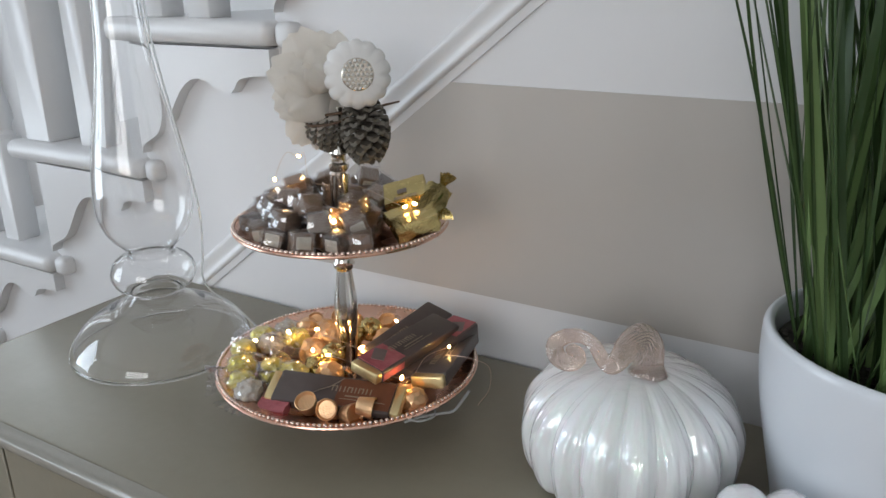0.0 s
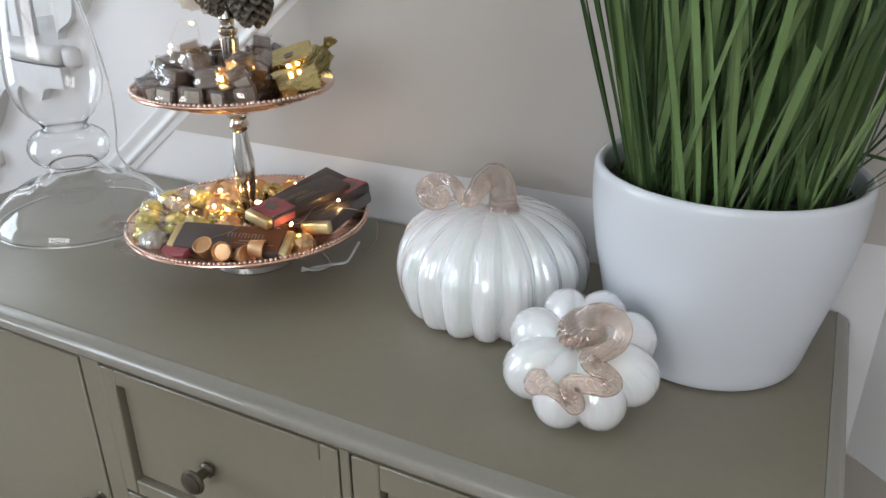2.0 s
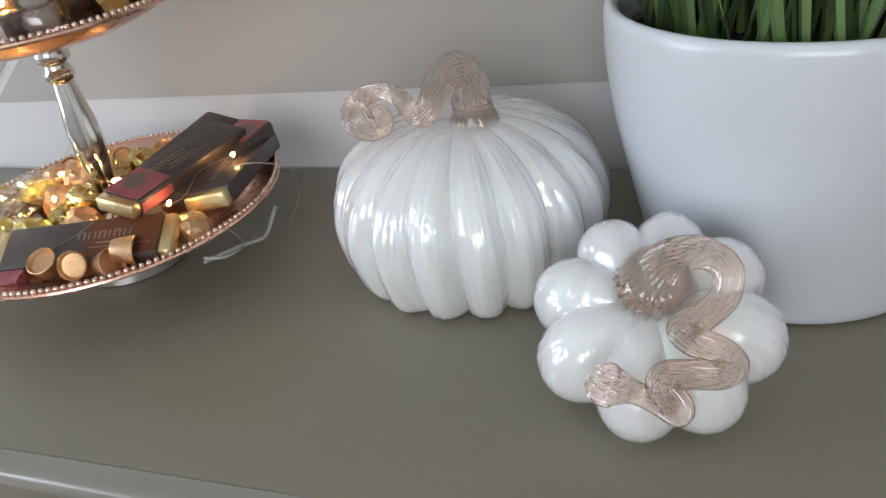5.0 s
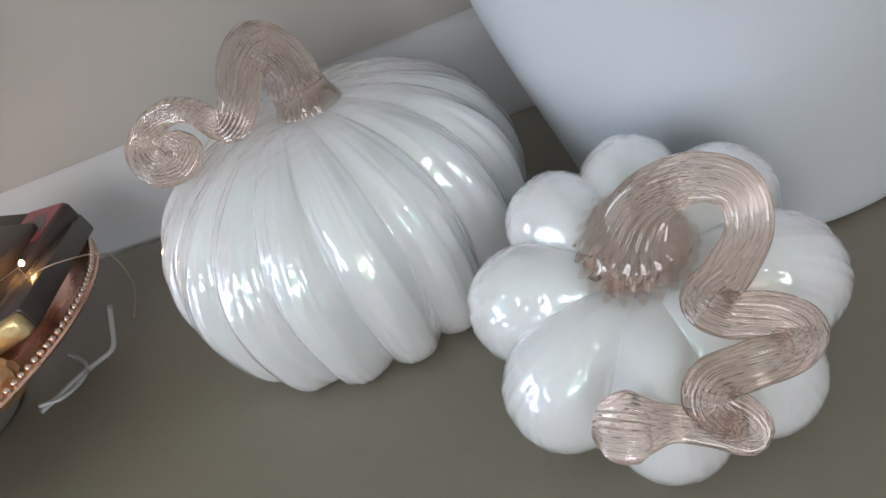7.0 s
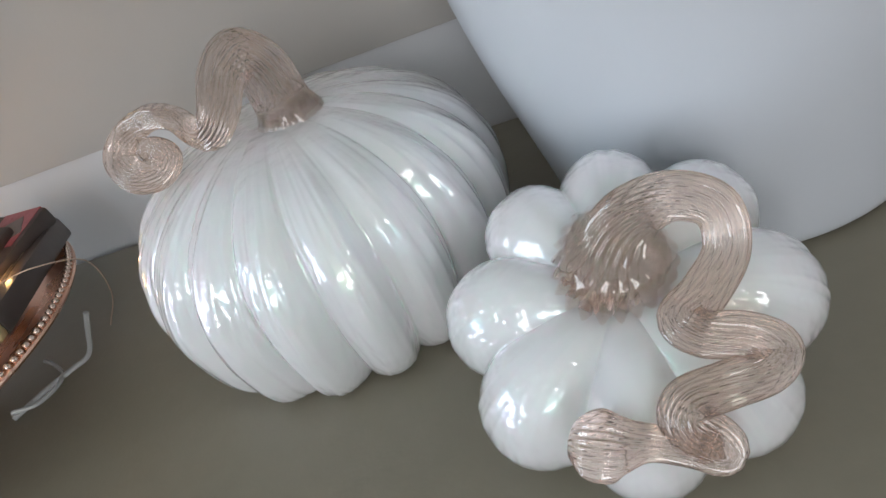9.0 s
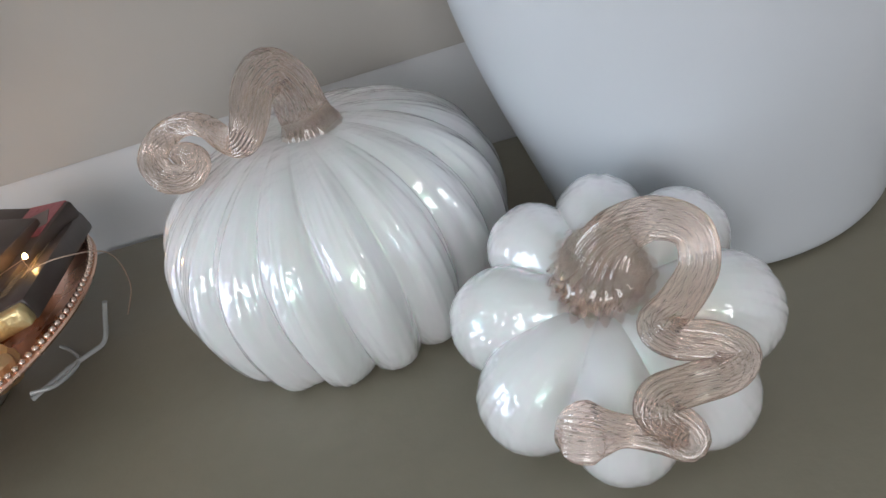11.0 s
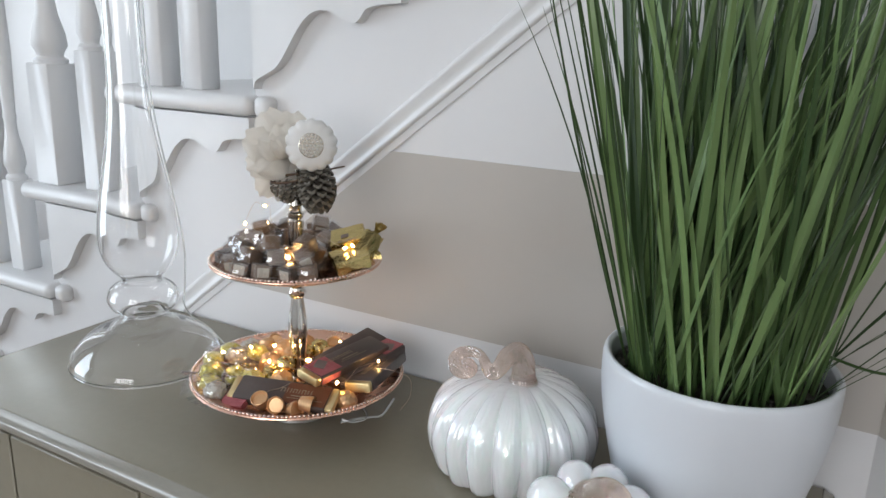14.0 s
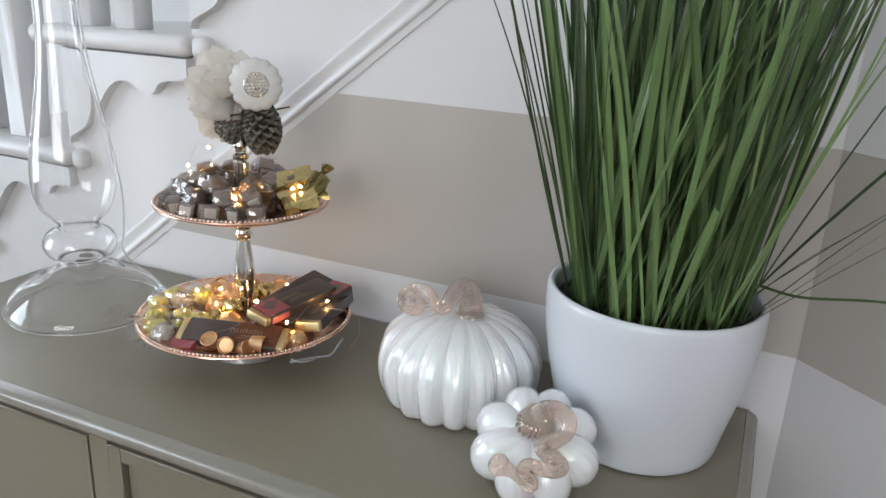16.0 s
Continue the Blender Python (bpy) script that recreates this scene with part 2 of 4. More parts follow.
def tube(pts, sides=8, n=6, bm=None, ribs=0, depth=0.0, twist=0.0, closed=True):
    """A tube along rows of (x, y, z, radius), with optional lengthwise ribs that twist."""
    bm = bm or bmesh.new()
    rows = spline(pts, n)
    up, rings = None, []
    for i, r in enumerate(rows):
        p = Vector(r[:3])
        d = (Vector(rows[min(i + 1, len(rows) - 1)][:3]) - Vector(rows[max(i - 1, 0)][:3])).normalized()
        if up is None:
            up = d.orthogonal().normalized()
        up = (up - d * up.dot(d)).normalized()
        side = d.cross(up)
        ring = []
        for k in range(sides):
            a = 2 * math.pi * k / sides
            rad = r[3] * (1 + depth * math.cos(ribs * a)) if ribs else r[3]
            b = a + twist * i
            ring.append(bm.verts.new(p + up * (rad * math.cos(b)) + side * (rad * math.sin(b))))
        rings.append(ring)
    for A, B in zip(rings, rings[1:]):
        for k in range(sides):
            j = (k + 1) % sides
            bm.faces.new((A[k], A[j], B[j], B[k]))
    if closed:
        bm.faces.new(rings[0][::-1])
        bm.faces.new(rings[-1])
    return bm


def prism(outline, y0, y1):
    """An outline in x and z, made solid from y0 to y1."""
    bm = bmesh.new()
    a = [bm.verts.new((x, y0, z)) for x, z in outline]
    b = [bm.verts.new((x, y1, z)) for x, z in outline]
    bm.faces.new(a)
    bm.faces.new(b[::-1])
    for i in range(len(a)):
        j = (i + 1) % len(a)
        bm.faces.new((a[i], b[i], b[j], a[j]))
    bmesh.ops.triangulate(bm, faces=[f for f in bm.faces if len(f.verts) > 4])
    return bm


def structure(name, bm, mat, label, category, smooth=False):
    return tagged(part(name, bm, mat, None, smooth=smooth), label, category, kind="structure")


# ---------------------------------------------------------------- the room
RUN, RISE, NOSE_X, TREAD_Z = 0.2575, 0.1907, -0.191, 1.1694
STEPS = range(-5, 5)
CORNER, WALL2 = 0.640, Vector((0.75, -0.66, 0)).normalized()
STRIPES = (0.637, 0.8735, 1.1100, 1.347)

# wall under the stairs, stepped along its top
bm = bmesh.new()
for k in STEPS:
    x0, z = NOSE_X + RUN * (k - 1) - 0.012, TREAD_Z + RISE * k - 0.032
    box(bm, x0 if k > STEPS[0] else -1.95, x0 + RUN if k < STEPS[-1] else CORNER + 0.1, 0.0, 0.10, 0.0, z)
structure("wall_north", bm, WHITE, "white painted wall under the staircase", "wall")


RAIL_X, RAIL_Z, RAIL_SLOPE = -0.3695, 0.798, 0.789


# painted stripes on the wall below the sloping moulding
def stripe(z0, z1, x0, x1):
    xs0, xs1 = (z0 - RAIL_Z) / RAIL_SLOPE + RAIL_X, (z1 - RAIL_Z) / RAIL_SLOPE + RAIL_X
    return prism([(max(x0, xs0), z0), (x1, z0), (x1, z1), (max(x0, xs1), z1)], -0.0025, -0.0002)


structure("wall_stripe_1", stripe(STRIPES[1], STRIPES[2], -1.0, CORNER), BAND, "broad taupe painted stripe on a white wall", "wall stripe")
structure("wall_stripe_2", stripe(0.42, STRIPES[0], -1.0, CORNER), BAND, "lower taupe painted stripe on a white wall", "wall stripe")

# angled wall
ANG = Matrix.Translation((CORNER, 0, 0)) @ Matrix.Rotation(math.atan2(WALL2.y, WALL2.x), 4, "Z")


def angled(name, x0, x1, y0, y1, z0, z1, mat, label, category):
    bm = boxed(x0, x1, y0, y1, z0, z1)
    bm.transform(ANG)
    return structure(name, bm, mat, label, category)


angled("wall_northeast", 0.0, 2.4, 0.0, 0.1, 0.0, 2.7, WHITE, "white painted wall set at an angle", "wall")
angled("wall_stripe_3", 0.0025, 2.38, -0.0025, -0.0002, STRIPES[1], STRIPES[2], BAND, "taupe painted stripe going round the angled wall", "wall stripe")
angled("wall_stripe_4", 0.0025, 2.38, -0.0025, -0.0002, 0.42, STRIPES[0], BAND, "lower taupe stripe on the angled wall", "wall stripe")
angled("wall_stripe_5", 0.0025, 2.38, -0.0025, -0.0002, STRIPES[3], 1.56, BAND, "upper taupe stripe on the angled wall", "wall stripe")
structure("wall_stripe_6", stripe(STRIPES[3], 1.56, -1.0, CORNER), BAND, "upper taupe stripe on the white wall", "wall stripe")

END = Vector((CORNER, 0, 0)) + WALL2 * 2.3
structure("floor", boxed(-3.0, 3.0, -3.5, 1.3, -0.1, 0.0), WOOD_FLOOR, "oak floor of the hallway", "floor")
structure("ceiling", boxed(-3.0, 3.0, -3.5, 1.3, 2.7, 2.8), CEIL, "plain white ceiling", "ceiling")
structure("wall_stairwell", boxed(-2.9, 1.2, 1.05, 1.15, 0.0, 2.7), WHITE, "white wall behind the staircase", "wall")
structure("wall_east", boxed(END.x - 0.1, END.x, -3.4, END.y + 0.1, 0.0, 2.7), WHITE, "plain white wall", "wall")


def wall_with_window(name, length, z_top, w0, w1, h0, h1, m, label):
    bm = bmesh.new()
    for a in ((0, w0, 0, z_top), (w1, length, 0, z_top), (w0, w1, 0, h0), (w0, w1, h1, z_top)):
        box(bm, a[0], a[1], 0.0, 0.15, a[2], a[3])
    bm.transform(m)
    structure(name, bm, WHITE, label, "wall")


def window(name, w, h, m, label):
    frame_ob = thing(name, label, "window", m, kind="structure")
    for x in (0.0, w - 0.05):
        part("window_frame", boxed(x, x + 0.05, 0, 0.06, 0, h, bevel=0.006), FRAMEWHITE, frame_ob)
    for z in (0.0, h - 0.05):
        part("window_frame", boxed(0.05, w - 0.05, 0, 0.06, z, z + 0.05, bevel=0.006), FRAMEWHITE, frame_ob)
    part("mullion", boxed(w / 2 - 0.03, w / 2 + 0.03, 0.005, 0.05, 0.05, h - 0.05, bevel=0.005), FRAMEWHITE, frame_ob)
    part("glazing_bar", boxed(0.05, w / 2 - 0.03, 0.01, 0.04, h * 0.5 - 0.015, h * 0.5 + 0.015, bevel=0.004), FRAMEWHITE, frame_ob)
    part("glazing_bar", boxed(w / 2 + 0.03, w - 0.05, 0.01, 0.04, h * 0.5 - 0.015, h * 0.5 + 0.015, bevel=0.004), FRAMEWHITE, frame_ob)
    return frame_ob


# west wall: its inner face at x = -2.6; local x runs along world y
MW = Matrix.Translation((-2.6, -3.4, 0)) @ Matrix.Rotation(radians(90), 4, "Z")
wall_with_window("wall_west", 3.45, 2.7, 3.4 + WEST_Y - 0.75, 3.4 + WEST_Y + 0.75, WEST_Z - 0.95, WEST_Z + 0.95, MW, "white wall with a tall window")
window("window_1", 1.5, 1.9, MW @ Matrix.Translation((3.4 + WEST_Y - 0.75, 0.02, WEST_Z - 0.95)), "tall white framed window with four panes")
# unseen opening and window, added for the stairwell fill lamp
MD = Matrix.Translation((-2.6, 0.05, 0)) @ Matrix.Rotation(radians(90), 4, "Z")
wall_with_window("wall_west_stairs", 1.10, 2.7, 0.15, 0.85, 0.60, 2.30, MD, "white wall with an opening added to light the stairs")
window("added_window_3", 0.7, 1.7, MD @ Matrix.Translation((0.15, 0.02, 0.60)), "narrow white framed window, unseen, added to light the stairs")
MS = Matrix.Translation((3.0, -3.2, 0)) @ Matrix.Rotation(radians(180), 4, "Z")
wall_with_window("wall_south", 5.9, 2.7, 1.55, 3.25, 1.1, 2.4, MS, "white wall with a wide window")
window("window_2", 1.7, 1.3, MS @ Matrix.Translation((1.55, 0.02, 1.1)), "white framed window with four panes")

# sloping moulding on the under-stair wall
slope = math.atan(RAIL_SLOPE)
length = 1.62 / math.cos(slope)
bm = bmesh.new()
prof = [(-0.006, 0.0), (-0.006, 0.005), (0.003, 0.007), (0.0045, 0.0125), (0.007, 0.0145), (0.0095, 0.0135), (0.012, 0.0095), (0.016, 0.0085), (0.021, 0.0105), (0.0255, 0.0145), (0.029, 0.0155), (0.032, 0.0125), (0.033, 0.008), (0.033, 0.0)]
rows = []
for s in (-0.45, length):
    rows.append([bm.verts.new((RAIL_X + math.cos(slope) * s - math.sin(slope) * u, -0.5 * v, RAIL_Z + math.sin(slope) * s + math.cos(slope) * u)) for u, v in prof])
for i in range(len(prof) - 1):
    bm.faces.new((rows[0][i], rows[0][i + 1], rows[1][i + 1], rows[1][i]))
bm.faces.new(rows[0][::-1])
bm.faces.new(rows[1])
structure("trim", bm, GLOSSWHITE, "white sloping moulding along the under-stair wall", "moulding", smooth=True)

# ---------------------------------------------------------------- the staircase
stairs = thing("staircase", "white painted staircase with scrolled brackets and turned balusters", "staircase", Matrix())
curve = spline([(-0.256, -0.182), (-0.2515, -0.170), (-0.235, -0.161), (-0.213, -0.149), (-0.194, -0.126), (-0.171, -0.094),
                (-0.148, -0.076), (-0.125, -0.074), (-0.104, -0.082), (-0.0825, -0.0885), (-0.072, -0.083), (-0.062, -0.071), (-0.040, -0.066), (-0.010, -0.064)], 4)
bm = bmesh.new()
cols = [[bm.verts.new((x, y, z)) for y, z in ((-0.018, -0.033), (-0.018, zc), (-0.0004, zc), (-0.0004, -0.033))] for x, zc in curve]
for A, B in zip(cols, cols[1:]):
    for i in range(4):
        j = (i + 1) % 4
        bm.faces.new((A[i], A[j], B[j], B[i]))
bm.faces.new(cols[0][::-1])
bm.faces.new(cols[-1])
bracket_mesh = mesh_of("bracket", bm, GLOSSWHITE, False)


def tread_mesh():
    bm = boxed(-0.316, -0.002, -0.030, 1.04, -0.030, 0.0, bevel=0.0135, seg=5)
    return mesh_of("tread", bm, GLOSSWHITE, True, 60)


def cap_mesh():
    return mesh_of("nosing_cap", boxed(0.0, 0.030, -0.022, 0.006, -0.031, -0.001, bevel=0.010, seg=4), GLOSSWHITE, True, 60)


treads, caps = tread_mesh(), cap_mesh()
risers = mesh_of("riser", boxed(-0.270, -0.250, 0.104, 1.04, -0.1905, -0.0305), WHITE, False)


def baluster_mesh(block, size):
    """Square foot, then a turned vase and shaft; block is the height of the square foot."""
    h = size / 2
    bm = boxed(-h, h, -h, h, 0.0, block, bevel=0.002, seg=1)
    pro = [(h * 0.95, block), (h * 0.98, block + 0.006), (h * 0.72, block + 0.012), (h * 0.80, block + 0.020), (h * 1.0, block + 0.030), (h * 0.94, block + 0.05),
           (h * 0.62, block + 0.085), (h * 0.52, block + 0.11), (h * 0.62, block + 0.12), (h * 0.55, block + 0.13), (h * 0.75, block + 0.25), (h * 0.55, block + 0.50), (h * 0.5, block + 0.62)]
    lathe(pro, 20, bm)
    return mesh_of("baluster", bm, GLOSSWHITE, True, 45)


rnd = random.Random(4)
for k in STEPS:
    xr, zt = NOSE_X + RUN * k, TREAD_Z + RISE * k
    o = part("tread", treads, GLOSSWHITE, stairs)
    o.location = (xr, 0, zt)
    o = part("nosing_cap", caps, GLOSSWHITE, stairs)
    o.location = (xr, 0, zt)
    o = part("riser", risers, WHITE, stairs)
    o.location = (xr, 0, zt)
    o = part("bracket", bracket_mesh, GLOSSWHITE, stairs)
    o.location = (xr, 0, zt)
    if -4 <= k <= 1:
        for i, (dx, size) in enumerate(((-0.228, 0.040), (-0.142, 0.040)) if k != -1 else ((-0.2557, 0.060), (-0.1445, 0.040))):
            o = part("baluster", baluster_mesh((0.215, 0.240)[i] + (0.08 if k >= 0 else 0.0) - (0.06 if k < -1 else 0.0), size), GLOSSWHITE, stairs)
            o.location = (xr + dx, 0.022, zt - 0.0005)

# ---------------------------------------------------------------- the sideboard
T = 0.80
X0, X1, Y0, Y1 = -0.456, 0.613, -0.378, -0.006
sideboard = thing("sideboard", "taupe painted wooden sideboard with plain doors and panelled drawers", "sideboard", Matrix())
bm = boxed(X0 + 0.012, X1 - 0.012, Y0 + 0.012, Y1, T - 0.012, T, bevel=0.003, seg=2)
part("top", bm, TAUPE, sideboard)
bm = bmesh.new()
# stepped, rounded lip round three sides of the top
lip = [(0.0, -0.0005), (0.0045, -0.0035), (0.0070, -0.0045), (0.0105, -0.0065), (0.0130, -0.011), (0.0125, -0.017), (0.0090, -0.0225), (0.0040, -0.0250), (-0.008, -0.0260), (-0.008, -0.0125)]
path = [(X0 + 0.0122, Y1, -1, 0), (X0 + 0.0122, Y0 + 0.0122, -1, -1), (X1 - 0.0122, Y0 + 0.0122, 1, -1), (X1 - 0.0122, Y1, 1, 0)]
rows = [[bm.verts.new((x + u * nx, y + u * ny, T + w)) for u, w in lip] for x, y, nx, ny in path]
for A, B in zip(rows, rows[1:]):
    for i in range(len(lip)):
        j = (i + 1) % len(lip)
        bm.faces.new((A[i], A[j], B[j], B[i]))
bm.faces.new(rows[0][::-1])
bm.faces.new(rows[-1])
part("top_edge", bm, TAUPE_EDGE, sideboard, "moulded edge with its highlight painted in lighter taupe", angle=50)
FY = -0.352
part("body", boxed(X0 + 0.022, X1 - 0.022, FY + 0.020, Y1 - 0.004, 0.08, T - 0.0265), TAUPE, sideboard, smooth=False)
for x in (X0 + 0.024, X1 - 0.084):
    for y in (FY + 0.02, -0.07):
        part("leg", boxed(x, x + 0.06, y, y + 0.05, 0.0, 0.079, bevel=0.004), TAUPE, sideboard)


def front(name, x0, x1, z0, z1, stile=0.026):
    """A framed front with a sunk panel."""
    h = part(name, boxed(x0 + stile + 0.0025, x1 - stile - 0.0025, FY + 0.006, FY + 0.018, z0 + stile + 0.0025, z1 - stile - 0.0025, bevel=0.0015, seg=1), TAUPE, sideboard)
    for a in ((x0, x0 + stile, z0, z1), (x1 - stile, x1, z0, z1), (x0 + stile, x1 - stile, z1 - stile, z1), (x0 + stile, x1 - stile, z0, z0 + stile)):
        part("rail" if a[1] - a[0] > 0.05 else "stile", boxed(a[0] + 0.0003, a[1] - 0.0003, FY - 0.001, FY + 0.018, a[2] + 0.0003, a[3] - 0.0003, bevel=0.0012, seg=1), TAUPE, h)
    return h


def knob(x, z, parent):
    bm = lathe([(0.0, -0.002), (0.0085, -0.002), (0.0085, 0.001), (0.0055, 0.003), (0.0048, 0.012), (0.0075, 0.015), (0.0125, 0.0165), (0.0135, 0.0185), (0.0125, 0.0205), (0.0110, 0.021), (0.0112, 0.0225), (0.006, 0.0245), (0.0, 0.025)], 28)
    bm.transform(Matrix.Translation((x, FY, z)) @ Matrix.Rotation(radians(90), 4, "X"))
    part("knob", bm, BRONZE, parent, "aged bronze round knob")


TOP = 0.752
part("face_frame", boxed(X0 + 0.022, X0 + 0.036, FY, FY + 0.019, 0.081, T - 0.0265, bevel=0.001, seg=1), TAUPE, sideboard)
part("face_frame", boxed(-0.0675, -0.0405, FY, FY + 0.019, 0.081, T - 0.0265, bevel=0.001, seg=1), TAUPE, sideboard)
part("face_frame", boxed(0.2450, 0.2545, FY, FY + 0.019, 0.081, T - 0.0265, bevel=0.001, seg=1), TAUPE, sideboard)
part("face_frame", boxed(0.529, X1 - 0.022, FY, FY + 0.019, 0.081, T - 0.0265, bevel=0.001, seg=1), TAUPE, sideboard)
for a, b in ((X0 + 0.0365, -0.3120), (-0.3115, -0.0680), (-0.0400, 0.2445), (0.2570, 0.5285)):
    part("face_frame", boxed(a, b, FY + 0.0005, FY + 0.019, TOP + 0.003, T - 0.0265, bevel=0.001, seg=1), TAUPE, sideboard)
d = front("door", X0 + 0.0368, -0.3125, 0.10, TOP, 0.020)
d = part("door", boxed(-0.3085, -0.0705, FY - 0.001, FY + 0.018, 0.10, TOP, bevel=0.0015, seg=1), TAUPE, sideboard)
knob(-0.0850, 0.563, d)
d = front("drawer", -0.0397, 0.2440, 0.594, TOP, 0.019)
knob(0.0860, 0.668, d)
d = front("drawer", -0.0397, 0.2440, 0.340, 0.590, 0.022)
knob(0.108, 0.465, d)
d = front("drawer", -0.0397, 0.2440, 0.100, 0.336, 0.022)
knob(0.108, 0.218, d)
d = front("door", 0.2572, 0.525, 0.10, TOP, 0.027)
knob(0.296, 0.563, d)


# ---------------------------------------------------------------- glass hurricane lamp
LX, LY = 0.0, 0.0
FRAME = Matrix.Translation((-0.2705, -0.1660, 0.8)) @ Matrix.Diagonal((1.027, 1.027, 1.045, 1)) @ Matrix.Translation((0, 0, -0.8))
outer = [(0.1000, 0.8000), (0.1010, 0.8030), (0.0985, 0.8120), (0.0910, 0.8230), (0.0780, 0.8330), (0.0620, 0.8405), (0.0480, 0.8445), (0.0400, 0.8480), (0.0330, 0.8530), (0.0275, 0.8580),
         (0.0300, 0.8600), (0.0400, 0.8650), (0.0455, 0.8740), (0.0460, 0.8820), (0.0420, 0.8920), (0.0340, 0.8985), (0.0260, 0.9020), (0.0250, 0.9060), (0.0285, 0.9110),
         (0.0370, 0.9190), (0.0450, 0.9310), (0.0500, 0.9460), (0.0515, 0.9620), (0.0500, 0.9900), (0.0455, 1.0250), (0.0390, 1.0620), (0.0325, 1.0950), (0.0272, 1.1300), (0.0245, 1.1650), (0.0233, 1.2000),
         (0.0226, 1.2400), (0.0228, 1.2900), (0.0240, 1.3400), (0.0280, 1.3800), (0.0300, 1.3950)]
lift = lambda z: z + 0.010 * min(1.0, max(0.0, (z - 0.825) / 0.035)) * min(1.0, max(0.0, (1.06 - z) / 0.12))
smooth_outer = [(p[0], lift(p[1])) for p in spline(outer, 3)]
inner = [(max(r - 0.0019, 0.002), z - (0.0012 if z < 0.85 else 0.0)) for r, z in smooth_outer[1:]][::-1]
hurricane = thing("hurricane_lamp", "tall clear blown glass hurricane lamp with a bulb-shaped base", "lamp", Matrix.Translation((LX, LY, 0)))
bm = lathe(smooth_outer + inner + [smooth_outer[0]], 72)
bmesh.ops.remove_doubles(bm, verts=bm.verts, dist=1e-5)
part("glass_body", bm, GLASS, hurricane, angle=80).visible_shadow = False
part("glass_ring", lathe([(0.0985, 0.8001), (0.1012, 0.8004), (0.1012, 0.8028), (0.0985, 0.8031), (0.0985, 0.8001)], 72), GLASS, hurricane, "thick rolled glass foot rim").visible_shadow = False

FRAME = Matrix()
cord = thing("light_cord", "thin clear plastic light cord hanging down the lamp", "cord", Matrix())
hang = [(-0.2705 + 0.621 * r, -0.1660 + 0.783 * r, z, 0.0012) for r, z in ((0.0262, 1.36), (0.0262, 1.24), (0.0285, 1.17), (0.036, 1.11), (0.0475, 1.04), (0.056, 0.985), (0.0585, 0.945), (0.0560, 0.905), (0.0530, 0.88), (0.062, 0.858))]
part("cord", tube(hang + [(-0.2180, -0.1000, 0.838, 0.0013), (-0.1800, -0.0850, 0.8016, 0.0013), (-0.120, -0.078, 0.8016, 0.0013), (-0.060, -0.095, 0.8016, 0.0013), (0.0, -0.12, 0.8016, 0.0013)], 8, 8), CORD, cord)

# ---------------------------------------------------------------- tiered tray
# the tray and all that lies on it are set out in the tray's own frame
CX, CY = 0.020, -0.1358
FRAME = Matrix.Translation((0.0088, -0.1665, 0.8531)) @ Matrix.Scale(1.02, 4) @ Matrix.Translation((-CX, -CY, -0.8435))
tray = thing("tiered_tray", "two-tier copper serving tray with beaded rims on a silver stem", "tray", Matrix.Translation((CX, CY, 0)))


def plate(name, R, rim_z, bottom_z, flat):
    wall = [(0.0, bottom_z), (flat, bottom_z), (flat + 0.008, bottom_z + 0.002), (R * 0.80, rim_z - 0.0075), (R * 0.835, rim_z - 0.0045), (R * 0.85, rim_z - 0.0035), (R * 0.955, rim_z - 0.0003), (R * 0.965, rim_z + 0.0003),
            (R - 0.0005, rim_z - 0.0004), (R, rim_z - 0.0016)]
    under = [(R - 0.0008, rim_z - 0.0030), (R * 0.955, rim_z - 0.0028), (R * 0.85, rim_z - 0.0058), (R * 0.80, rim_z - 0.0100), (flat + 0.008, bottom_z - 0.0005), (flat, bottom_z - 0.0022), (0.0, bottom_z - 0.0022)]
    p = part(name, lathe(wall + under, 128), COPPER, tray, angle=50)
    n = int(2 * math.pi * R * 0.978 / 0.0047)
    bm = bmesh.new()
    for i in range(n):
        a = 2 * math.pi * i / n
        bmesh.ops.create_icosphere(bm, subdivisions=2, radius=0.0020, matrix=Matrix.Translation((R * 0.978 * math.cos(a), R * 0.978 * math.sin(a), rim_z + 0.0008)))
    part("beaded_rim", bm, BEAD, p, "row of small copper beads", angle=180)
    return p


LOW_R, LOW_Z, UP_R, UP_Z = 0.1282, 0.8435, 0.0998, 0.9855
LOW_B, UP_B = 0.8265, 0.9690
plate("plate", LOW_R, LOW_Z, LOW_B, 0.070)
plate("plate", UP_R, UP_Z, UP_B, 0.052)
part("foot", lathe([(0.0, 0.7920), (0.0430, 0.7920), (0.0440, 0.7928), (0.0434, 0.7985), (0.0410, 0.8000), (0.032, 0.8030), (0.024, 0.8120), (0.022, 0.8190), (0.026, LOW_B - 0.0024), (0.0, LOW_B - 0.0024)], 64), SATIN, tray, "satin silver foot")
part("stem", lathe([(0.0, LOW_B + 0.0003), (0.016, LOW_B + 0.0003), (0.0155, 0.832), (0.0085, 0.836), (0.0075, 0.842), (0.0095, 0.858), (0.0115, 0.885), (0.0112, 0.905), (0.0085, 0.925), (0.0072, 0.936), (0.0098, 0.939), (0.0105, 0.943),
                    (0.0085, 0.946), (0.0082, 0.949), (0.0112, 0.952), (0.0118, 0.957), (0.0095, 0.962), (0.014, UP_B - 0.0026), (0.0, UP_B - 0.0026)], 40), SILVER, tray, "turned silver column")
